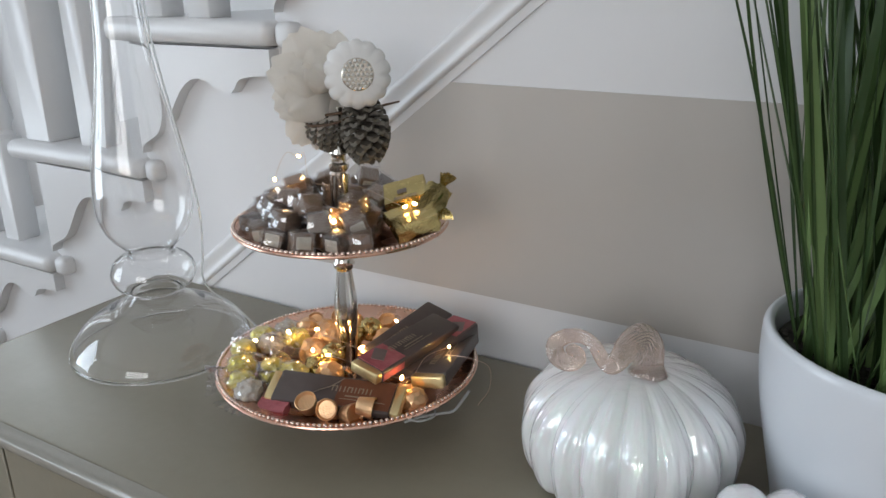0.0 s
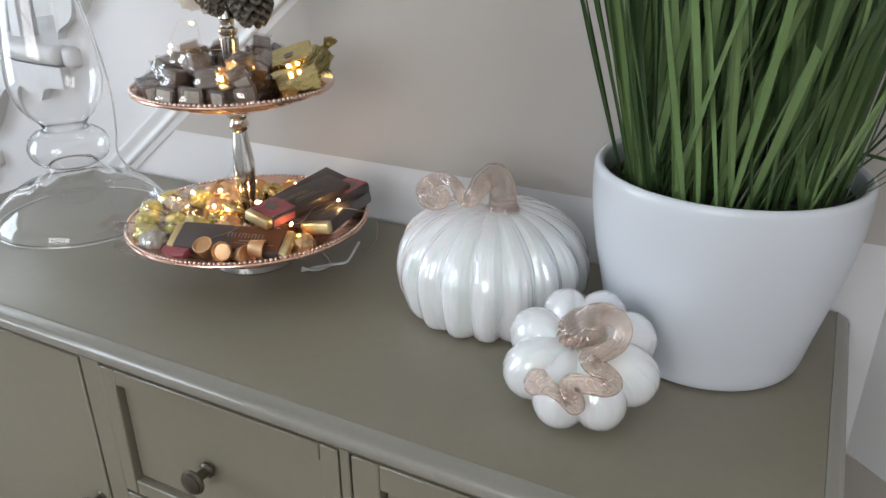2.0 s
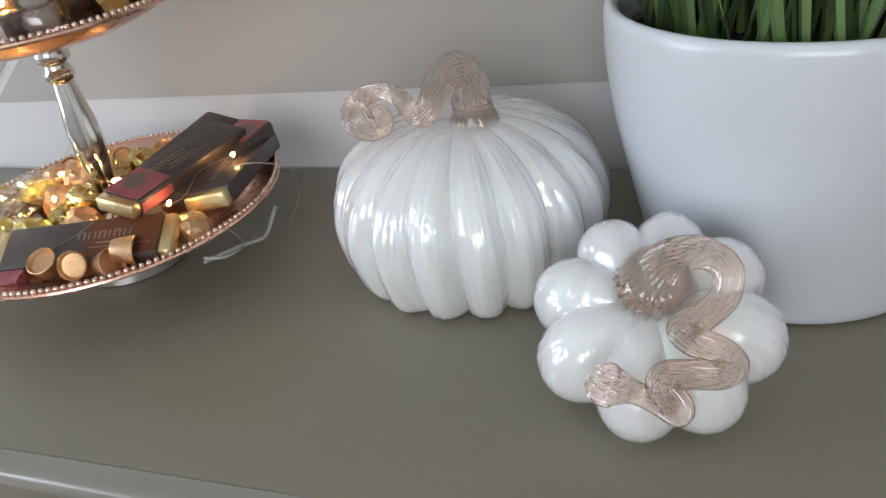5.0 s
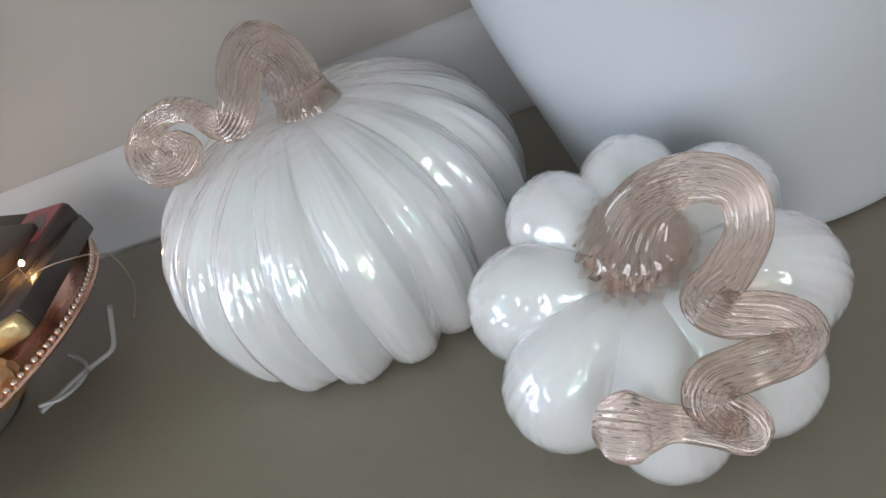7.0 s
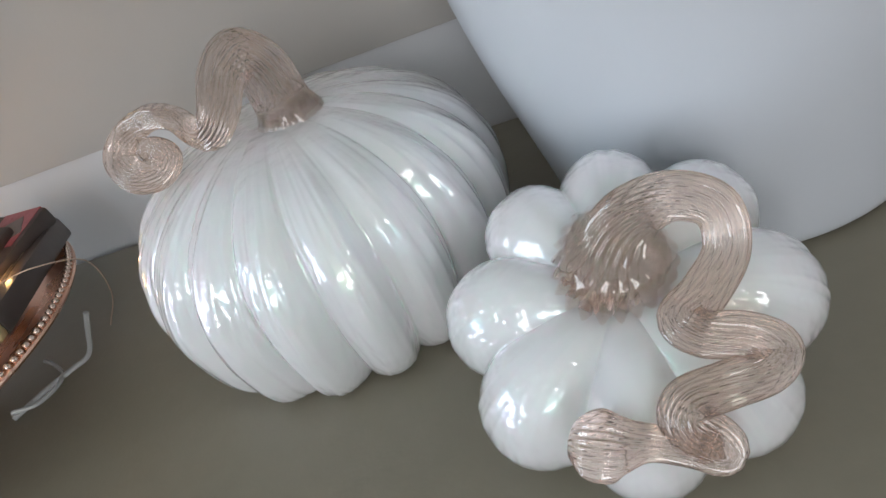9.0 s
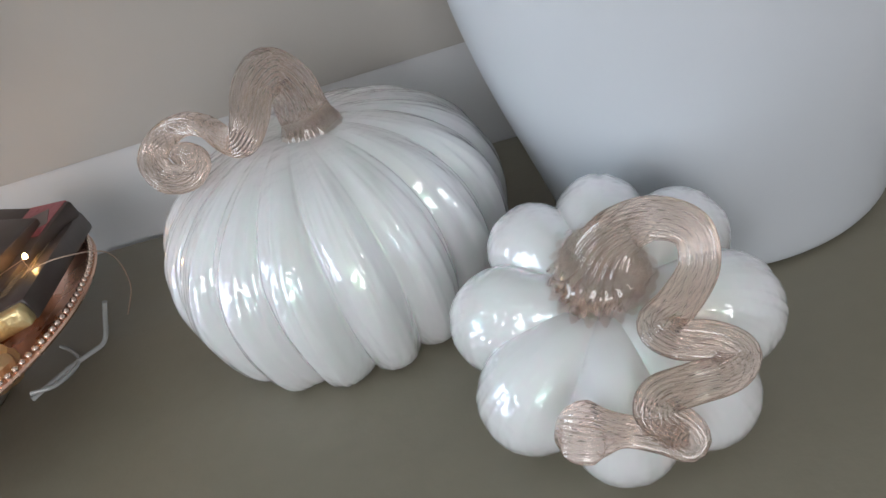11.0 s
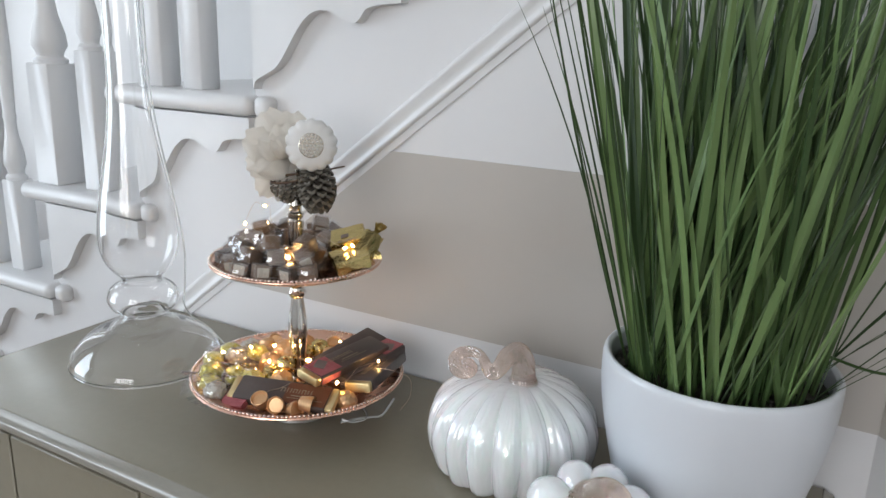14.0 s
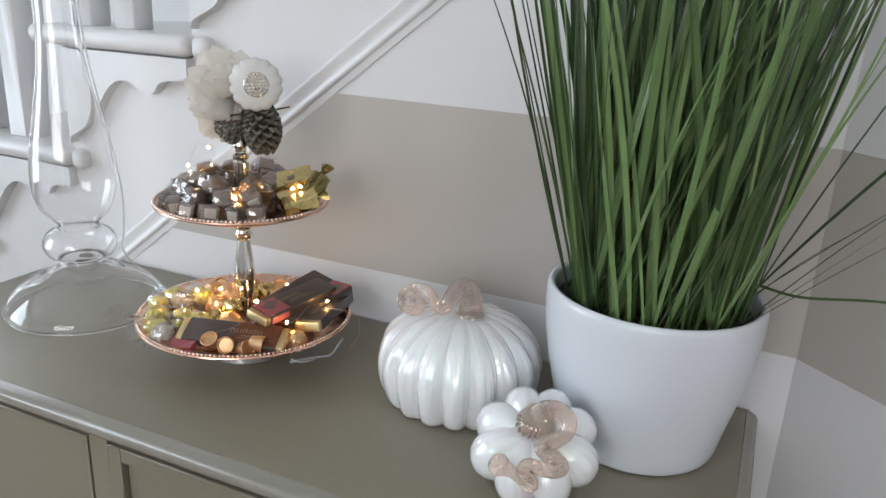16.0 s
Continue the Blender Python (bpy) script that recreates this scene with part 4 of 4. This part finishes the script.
def twist_candy(x, y, z, rz, ry, seed, clearish=False):
    c = thing("twist_candy", "truffle in clear twisted wrapper" if clearish else "truffle in shiny yellow and clear twisted wrapper", "candy", Matrix.Translation((x, y, z)) @ Euler((0, radians(ry), radians(rz))).to_matrix().to_4x4(), "twist-wrapped truffles on the lower tray")
    rr = random.Random(seed)

    def lump(name, radius, jitter, mat):
        bm = bmesh.new()
        bmesh.ops.create_icosphere(bm, subdivisions=3, radius=radius)
        for v in bm.verts:
            fold = noise.noise(v.co * 260 + Vector((seed, 0, 0))) + 0.6 * noise.noise(v.co * 620 + Vector((0, seed, 0)))
            v.co = Vector((v.co.x * 1.18, v.co.y, v.co.z * 0.92)) * (1 + jitter * fold + rr.uniform(-0.03, 0.03))
        return mesh_of(name, bm, mat, True, 8)
    part("foil", lump("foil", 0.0118, 0.20, CREAM if clearish else YELLOW), YELLOW, c)
    part("wrapper", lump("wrapper", 0.0128, 0.28, CLEARFOIL), CLEARFOIL, c)
    for s in (-1, 1):
        o = part("twisted_end", twist("twisted_end", 0.021, 0.017, seed + s, CLEARFOIL), CLEARFOIL, c, "clear fanned wrapper end")
        o.matrix_local = Matrix.Rotation(0 if s > 0 else math.pi, 4, "Z") @ Matrix.Translation((0.0140, 0, 0)) @ Matrix.Rotation(rr.uniform(-1, 1), 4, "X")
    return c


for i, a in enumerate(((-0.052, -0.208, 0.8480, 60, 10, False), (-0.036, -0.226, 0.8430, 20, 0, False), (-0.020, -0.202, 0.8490, 110, -15, False), (-0.072, -0.186, 0.8500, 150, 20, False), (-0.058, -0.160, 0.8500, 40, 0, True),
                       (-0.040, -0.142, 0.8520, 80, 20, False), (-0.078, -0.150, 0.8480, 10, 0, False), (-0.018, -0.236, 0.8440, 100, 0, True), (-0.070, -0.122, 0.8450, 60, 0, True), (0.002, -0.196, 0.8490, 30, 10, False))):
    twist_candy(*a[:5], 70 + 3 * i, a[5])

# ---------------------------------------------------------------- fairy lights
bulb_me = mesh_of("led_bulb", lathe([(0.0, -0.0022), (0.0010, -0.0018), (0.0014, -0.0007), (0.0014, 0.0007), (0.0010, 0.0018), (0.0, 0.0022)], 10), LED)
lights = thing("fairy_lights", "warm white fairy lights on thin copper wire", "string lights", Matrix())
UPPER = [(0.0480, -0.1825, 1.0000), (0.0535, -0.1790, 1.0030), (-0.0168, -0.1600, 1.0120), (-0.0472, -0.1480, 1.0180), (-0.0279, -0.1343, 1.0395), (-0.0134, -0.1343, 1.0169), (0.092, -0.138, 1.0080), (0.098, -0.132, 1.0100)]
LOWER = [(0.0, -0.110, 0.9000), (-0.010, -0.100, 0.8800), (-0.018, -0.136, 0.8640), (0.004, -0.170, 0.8610), (0.024, -0.172, 0.8620), (0.048, -0.150, 0.8660), (0.052, -0.158, 0.8700), (-0.034, -0.160, 0.8670), (-0.050, -0.190, 0.8670), (0.110, -0.178, 0.8640), (0.121, -0.112, 0.8680), (0.132, -0.130, 0.8540), (0.034, -0.070, 0.8580)]
for chain in (UPPER, LOWER):
    pts = []
    for i, p in enumerate(chain):
        pts.append((*p, 0.00022))
        if i + 1 < len(chain):
            q = chain[i + 1]
            pts.append(((p[0] + q[0]) / 2, (p[1] + q[1]) / 2, max(p[2], q[2]) + 0.004, 0.00022))
    part("wire", tube(pts, 5, 5), WIRE, lights, "thin copper wire")
    for i, p in enumerate(chain):
        if chain is UPPER and i == 5:
            continue
        o = part("led_bulb", bulb_me, LED, lights, "glowing warm bulb")
        o.matrix_local = Matrix.Translation((p[0], p[1], p[2] + 0.0008)) @ Euler((i * 1.3, i * 0.7, 0)).to_matrix().to_4x4()
part("wire", tube([(0.122, -0.119, 0.863, 0.0004), (0.140, -0.112, 0.862, 0.0004), (0.156, -0.098, 0.850, 0.0004), (0.158, -0.100, 0.828, 0.0004), (0.150, -0.108, 0.812, 0.0004)], 5, 6), WIRE, lights)

FRAME = Matrix()
clip_cable = thing("clear_cable", "loop of clear plastic cable lying by the tray", "cable", Matrix())
part("cable", tube([(0.078, -0.173, 0.8018, 0.0016), (0.085, -0.162, 0.8018, 0.0016), (0.093, -0.151, 0.8018, 0.0016), (0.102, -0.142, 0.8018, 0.0016), (0.1095, -0.1355, 0.8022, 0.0016), (0.1150, -0.1340, 0.8070, 0.0016), (0.1225, -0.1340, 0.8190, 0.0016), (0.1295, -0.1335, 0.8310, 0.0016)], 8, 6), CORD, clip_cable)
part("cable", tube([(0.078, -0.171, 0.8050, 0.0013), (0.090, -0.165, 0.8018, 0.0013), (0.098, -0.153, 0.8018, 0.0013), (0.096, -0.143, 0.8018, 0.0013), (0.086, -0.133, 0.8018, 0.0013), (0.074, -0.125, 0.8018, 0.0013)], 8, 6), CORD, clip_cable)

# ---------------------------------------------------------------- glass pumpkins
def ripple(a, z, f=1.0):
    """Uneven creases left by the blowing, running down from the stem."""
    c, q = math.cos(a), math.sin(a)
    broad = noise.noise(Vector((c * 7 * f, q * 7 * f, z * 14)))
    crease = 0.3 - abs(noise.noise(Vector((c * 13 * f + 9, q * 13 * f, z * 16))))
    hair = 0.3 - abs(noise.noise(Vector((c * 25 * f, q * 25 * f + 5, z * 26))))
    return 0.018 * broad + 0.034 * crease + 0.017 * hair


def ridged(n, d, seed):
    r = random.Random(seed)
    amp = [r.uniform(0.8, 1.2) for _ in range(n)]
    ph = [r.uniform(-0.06, 0.06) for _ in range(n)]

    def shape(a, r0, z):
        u = a / (2 * math.pi) * n
        i = int(u) % n
        f = u - int(u)
        groove = 1 - abs(math.sin(math.pi * min(max(f + ph[i] * f * (1 - f) * 4, 0), 1))) ** 0.80
        sway = 1 + ripple(a, z) * min(1.0, r0 / 0.06) * min(1.0, max(0.5, (z - 0.825) / 0.045))
        depth = d * (1.25 - 0.55 * min(1.0, max(0.0, (z - 0.82) / 0.08)))
        return r0 * sway * (1 - depth * amp[i if f < 0.5 else (i + 1) % n] ** 0.3 * groove), z
    return shape


FRAME = Matrix.Translation((0, 0, 0.8)) @ Matrix.Diagonal((1.0, 1.0, 0.965, 1)) @ Matrix.Translation((0, 0, -0.8))
P1 = thing("glass_pumpkin", "large pearly white ribbed glass pumpkin with a curled amber stem", "pumpkin", Matrix.Translation((0.2915, -0.1455, 0)) @ Matrix.Diagonal((0.982, 0.982, 1.0, 1)))
prof1 = [(0.0, 0.8090), (0.030, 0.8070), (0.052, 0.8020), (0.070, 0.8004), (0.0815, 0.8045), (0.0885, 0.8150), (0.0930, 0.8300), (0.0952, 0.8470), (0.0930, 0.8640), (0.0855, 0.8805), (0.0725, 0.8945), (0.0540, 0.9050), (0.0340, 0.9110), (0.018, 0.9125), (0.0, 0.9115)]
part("body", lathe([tuple(p) for p in spline(prof1, 4)], 640, shape=ridged(18, 0.10, 3)), PEARL, P1, angle=180)


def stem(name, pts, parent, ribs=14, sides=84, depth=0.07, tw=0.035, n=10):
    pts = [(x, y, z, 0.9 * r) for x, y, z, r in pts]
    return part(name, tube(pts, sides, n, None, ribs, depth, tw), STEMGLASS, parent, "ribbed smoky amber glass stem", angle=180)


FRAME = Matrix()
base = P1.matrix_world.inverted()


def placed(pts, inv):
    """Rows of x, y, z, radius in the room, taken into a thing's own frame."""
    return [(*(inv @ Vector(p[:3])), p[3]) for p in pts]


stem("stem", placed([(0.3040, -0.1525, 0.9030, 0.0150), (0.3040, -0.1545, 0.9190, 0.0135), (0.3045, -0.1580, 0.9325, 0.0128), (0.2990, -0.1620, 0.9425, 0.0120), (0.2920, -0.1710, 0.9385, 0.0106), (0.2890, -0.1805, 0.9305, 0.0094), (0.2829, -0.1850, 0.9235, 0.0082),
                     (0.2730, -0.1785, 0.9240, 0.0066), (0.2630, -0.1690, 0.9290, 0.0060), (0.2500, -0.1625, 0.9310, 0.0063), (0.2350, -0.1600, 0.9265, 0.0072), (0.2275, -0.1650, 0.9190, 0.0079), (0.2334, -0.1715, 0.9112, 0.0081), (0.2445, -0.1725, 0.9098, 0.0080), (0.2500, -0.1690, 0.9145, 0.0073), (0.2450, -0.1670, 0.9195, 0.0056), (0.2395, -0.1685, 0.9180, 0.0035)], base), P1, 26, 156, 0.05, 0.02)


def skirt(parent, m, r, h, teeth):
    """A toothed flare where the hot stem was pressed on."""
    def wave(a, q, z):
        u = 1.0 if z < h * 0.35 else 0.35
        return q * (1 + u * (0.06 * math.cos(teeth * a) + 0.05 * math.cos(3 * a + 1))), z - 0.0014 * u * math.cos(teeth * a)
    bm = lathe([(0.0, -0.004), (r * 0.97, -0.004), (r * 1.08, -0.001), (r, h * 0.3), (r * 0.86, h * 0.75), (r * 0.78, h), (0.0, h * 1.05)], 6 * teeth, shape=wave)
    bm.transform(m)
    part("stem_skirt", bm, STEMGLASS, parent, "toothed flare at the foot of the glass stem", angle=180)


skirt(P1, base @ Matrix.Translation((0.3040, -0.1530, 0.9050)), 0.0158, 0.010, 20)

# the small pumpkin lies tipped forward on its lobes
NORMAL = Vector((0.0182, -0.549, 1.0)).normalized()
AX = (Vector((1, 0, 0)) - NORMAL * NORMAL.x).normalized()
TIP = Matrix((AX, NORMAL.cross(AX), NORMAL)).transposed().to_4x4()
P2 = thing("glass_pumpkin", "small pearly white glass pumpkin with fat lobes and curly amber stem", "pumpkin", Matrix.Translation((0.4190, -0.2650, 0.8430)) @ TIP @ Matrix.Diagonal((0.970, 0.970, 0.93, 1)))
LOBES = (38, 82, 123, 169, 215, 264, 306, 351)
LOBE_R = (0.0195, 0.0185, 0.0190, 0.0208, 0.0215, 0.0205, 0.0208, 0.0215)
RING = 0.0428


def fat(a, r0, z):
    """Eight round bulging lobes of uneven width between deep folds; r0 runs from 0 at the axis to 1."""
    deg, best = math.degrees(a), 0.030
    for k in range(8):
        off = radians((deg - LOBES[k] + 180) % 360 - 180)
        inside = LOBE_R[k] ** 2 - (RING * math.sin(off)) ** 2
        if inside > 0 and abs(off) < 1.2:
            best = max(best, RING * math.cos(off) + math.sqrt(inside))
    k = min(1.0, r0 / 0.55) ** 1.3
    fold = min(1.0, max(0.0, (0.064 - best) / 0.014))
    out = (0.0595 * (1 - k) + best * k) * r0
    return out * (1 + (0.5 if z > 0.006 else 0.2) * k * ripple(a, z, 0.7)), z * (1 - 0.22 * fold * k * (1 - 0.3 * r0))


prof2 = [(0.0, -0.0220), (0.30, -0.0260), (0.55, -0.0290), (0.72, -0.0280), (0.86, -0.0222), (0.96, -0.0120), (1.0, 0.0), (0.97, 0.0110), (0.885, 0.0205), (0.76, 0.0275), (0.60, 0.0310), (0.42, 0.0315), (0.25, 0.0290), (0.12, 0.0265), (0.0, 0.0260)]
body = part("body", lathe([(max(0.0, p[0]), p[1]) for p in spline(prof2, 5)], 560, shape=fat), PEARL, P2, angle=180)
lowest = min((P2.matrix_world @ v.co).z for v in body.data.vertices)
P2.matrix_world = Matrix.Translation((0, 0, 0.8003 - lowest)) @ P2.matrix_world
stem("stem", [(0.0015, 0.0085, 0.0230, 0.0170), (0.0025, 0.0100, 0.0310, 0.0150), (0.0085, 0.0150, 0.0425, 0.0108), (0.0210, 0.0150, 0.0500, 0.0084), (0.0325, 0.0085, 0.0485, 0.0076), (0.0325, -0.0025, 0.0415, 0.0072), (0.0230, -0.0125, 0.0385, 0.0075), (0.0145, -0.0185, 0.0385, 0.0075), (0.0190, -0.0245, 0.0385, 0.0074),
              (0.0300, -0.0275, 0.0370, 0.0074), (0.0365, -0.0325, 0.0350, 0.0076), (0.0320, -0.0375, 0.0345, 0.0074), (0.0200, -0.0395, 0.0355, 0.0073), (0.0095, -0.0415, 0.0370, 0.0074), (0.0068, -0.0465, 0.0350, 0.0077), (0.0130, -0.0520, 0.0305, 0.0080), (0.0140, -0.0550, 0.0285, 0.0076),
              (0.0060, -0.0525, 0.0305, 0.0062), (-0.0040, -0.0495, 0.0325, 0.0058), (-0.0110, -0.0485, 0.0340, 0.0085), (-0.0150, -0.0480, 0.0345, 0.0110), (-0.0195, -0.0475, 0.0340, 0.0106), (-0.0232, -0.0468, 0.0332, 0.0084), (-0.0255, -0.0464, 0.0328, 0.0048), (-0.0262, -0.0462, 0.0326, 0.0010)], P2, 26, 156, 0.05, 0.02, 8)
skirt(P2, Matrix.Translation((0.0010, 0.0080, 0.0300)) @ Matrix.Rotation(radians(8), 4, "Y"), 0.0185, 0.010, 22)
FRAME = Matrix()

# ---------------------------------------------------------------- pot of grass
PX, PY = 0.4912, -0.1250
FRAME = Matrix()
planter = thing("plant_pot", "round tapered satin white ceramic plant pot", "plant pot", Matrix.Translation((PX, PY, 0)))
pot = [(0.0, 0.8004), (0.071, 0.8004), (0.0790, 0.8018), (0.0830, 0.8080), (0.0878, 0.8310), (0.0953, 0.8640), (0.1030, 0.9000), (0.1080, 0.9350), (0.1088, 0.9610), (0.1078, 0.9680), (0.1050, 0.9705), (0.1020, 0.9690), (0.1003, 0.9640), (0.0998, 0.9350), (0.0950, 0.9050), (0.0, 0.9050)]
turned = [tuple(p) for p in spline(pot[1:-1], 3)]
part("wall", lathe([(0.0, 0.8004)] + turned[:22], 128), CERAMIC, planter, angle=60)
part("rim", lathe(turned[21:] + [(0.0, 0.9050)], 128), CERAMIC, planter, "smooth rounded rim", angle=60)
SOIL_Z = 0.950
soil = tagged(part("pebbles", lathe([(0.0, 0.905), (0.088, 0.905), (0.0985, SOIL_Z), (0.06, SOIL_Z + 0.003), (0.0, SOIL_Z + 0.004)], 48), SOIL, None), "dark pebbles filling the plant pot", "pebbles", kind="stuff")
soil.location = (PX, PY, 0)
bm = bmesh.new()
rnd = random.Random(9)
for i in range(420):
    a, r = rnd.uniform(0, 6.283), 0.096 * math.sqrt(rnd.random())
    bmesh.ops.create_icosphere(bm, subdivisions=1, radius=rnd.uniform(0.0018, 0.0038), matrix=Matrix.Translation((r * math.cos(a), r * math.sin(a), SOIL_Z + 0.003)) @ Matrix.Diagonal((1, rnd.uniform(0.6, 1), 0.7, 1)))
part("pebble", bm, SOIL, soil)

grass = thing("grass_plant", "dense tall artificial grass with long green blades in a white pot", "plant", Matrix.Translation((PX, PY, SOIL_Z)))


def blade_mesh(L, w, bend, mat, seed, sweep=0.0):
    """A folded, tapering blade that grows along z and bends towards x."""
    r = random.Random(seed)
    bm = bmesh.new()
    rows = []
    n = 11
    a, x, z = 0.0, 0.0, 0.0
    tw = r.uniform(-0.9, 0.9)
    for i in range(n + 1):
        u = i / n
        ww = w * (0.55 + 0.45 * min(1, u * 4)) * (1 - u ** 2.2) + 0.0003
        ca, sa = math.cos(tw * u), math.sin(tw * u)
        row = []
        for s, dip in ((-1, 0.0), (0, -0.28), (1, 0.0)):
            row.append(bm.verts.new((x + dip * ww * ca + s * ww * 0.5 * sa, s * ww * 0.5 * ca - dip * ww * sa + sweep * u * u, z)))
        rows.append(row)
        a += bend / n * (0.4 + 1.2 * u)
        x += math.sin(a) * L / n
        z += math.cos(a) * L / n
    for A, B in zip(rows, rows[1:]):
        for j in range(2):
            bm.faces.new((A[j], A[j + 1], B[j + 1], B[j]))
    return mesh_of("blade", bm, mat, True, 24)


rnd = random.Random(31)
wide = [blade_mesh(rnd.uniform(0.36, 0.60), rnd.uniform(0.0040, 0.0125), rnd.uniform(-0.30, 0.45), LEAF, i, rnd.uniform(-0.04, 0.04)) for i in range(22)]
thin = [blade_mesh(rnd.uniform(0.36, 0.58), rnd.uniform(0.0018, 0.0032), rnd.uniform(0.05, 0.5), LEAF_DARK, 50 + i, rnd.uniform(-0.03, 0.03)) for i in range(12)]
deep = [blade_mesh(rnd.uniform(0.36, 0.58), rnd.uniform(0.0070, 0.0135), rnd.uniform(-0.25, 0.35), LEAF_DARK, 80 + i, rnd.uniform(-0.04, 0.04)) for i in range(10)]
BIAS = Vector((0.028, 0.0))
for i in range(236):
    a, q = rnd.uniform(0, 6.283), math.sqrt(rnd.random())
    slim = i % 4 == 0
    r = (0.084 if not slim else 0.088) * q
    lean = 0.03 + (0.27 if not slim else 0.37) * q * rnd.uniform(0.25, 1.25)
    if slim and rnd.random() < 0.18 and math.cos(a) > 0:
        lean += 0.25
    az = a + rnd.uniform(-2.1, 2.1)
    d = Vector((math.sin(lean) * math.cos(az) + BIAS.x * rnd.uniform(0.3, 1.2), math.sin(lean) * math.sin(az) + BIAS.y, math.cos(lean))).normalized()
    base = Vector((r * math.cos(a), r * math.sin(a), 0.0))
    if i % 6 == 4 and not slim:
        d = Vector((d.x - base.x * rnd.uniform(3, 6), d.y - base.y * rnd.uniform(2, 4), d.z)).normalized()
    reach = base + d * 0.5
    if reach.y + PY > -0.03:
        d.y -= (reach.y + PY + 0.03) / 0.5
        d.normalize()
    # dark copies mostly near the middle: shade inside the clump put into colour
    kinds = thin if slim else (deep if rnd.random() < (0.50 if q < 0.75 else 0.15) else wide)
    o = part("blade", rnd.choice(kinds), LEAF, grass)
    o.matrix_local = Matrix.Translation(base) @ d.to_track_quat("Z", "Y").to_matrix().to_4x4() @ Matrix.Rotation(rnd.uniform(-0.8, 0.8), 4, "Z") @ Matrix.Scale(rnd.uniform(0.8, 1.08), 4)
# lighter blades that cross in front of the clump as its painted lit side
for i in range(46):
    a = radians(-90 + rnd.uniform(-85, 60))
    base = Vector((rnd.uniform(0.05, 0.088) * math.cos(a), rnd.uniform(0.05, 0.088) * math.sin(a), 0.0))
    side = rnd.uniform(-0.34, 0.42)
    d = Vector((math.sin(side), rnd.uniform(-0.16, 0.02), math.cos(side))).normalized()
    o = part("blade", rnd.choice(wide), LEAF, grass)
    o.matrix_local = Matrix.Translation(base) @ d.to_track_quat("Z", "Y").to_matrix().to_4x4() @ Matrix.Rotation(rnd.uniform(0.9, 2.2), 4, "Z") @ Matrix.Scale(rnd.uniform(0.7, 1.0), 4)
# thin stray blades over the two sides of the rim
for i in range(14):
    right = i < 5
    a = rnd.uniform(-0.5, 0.7) if right else radians(rnd.uniform(195, 240))
    base = Vector((0.084 * math.cos(a), 0.084 * math.sin(a), 0.0))
    lean = rnd.uniform(0.55, 0.85) if right else rnd.uniform(0.18, 0.37)
    az = rnd.uniform(-0.45, 0.1) if right else radians(rnd.uniform(208, 232))
    d = Vector((math.sin(lean) * math.cos(az), math.sin(lean) * math.sin(az), math.cos(lean)))
    o = part("blade", thin[i % len(thin)], LEAF_DARK, grass)
    o.matrix_local = Matrix.Translation(base) @ d.to_track_quat("Z", "Y").to_matrix().to_4x4() @ Matrix.Rotation(rnd.uniform(0, 6), 4, "Z") @ Matrix.Scale(0.45 if right else 0.95, 4)
# one blade bent over the rim
part("blade", tube([(0.060, 0.030, 0.0, 0.0011), (0.080, 0.016, 0.036, 0.0013), (0.0935, 0.005, 0.0400, 0.0014), (0.130, -0.020, 0.0440, 0.0014), (0.188, -0.060, 0.0660, 0.0012), (0.240, -0.105, 0.0800, 0.0006)], 6, 8), LEAF, grass, "bent blade sticking out over the rim")
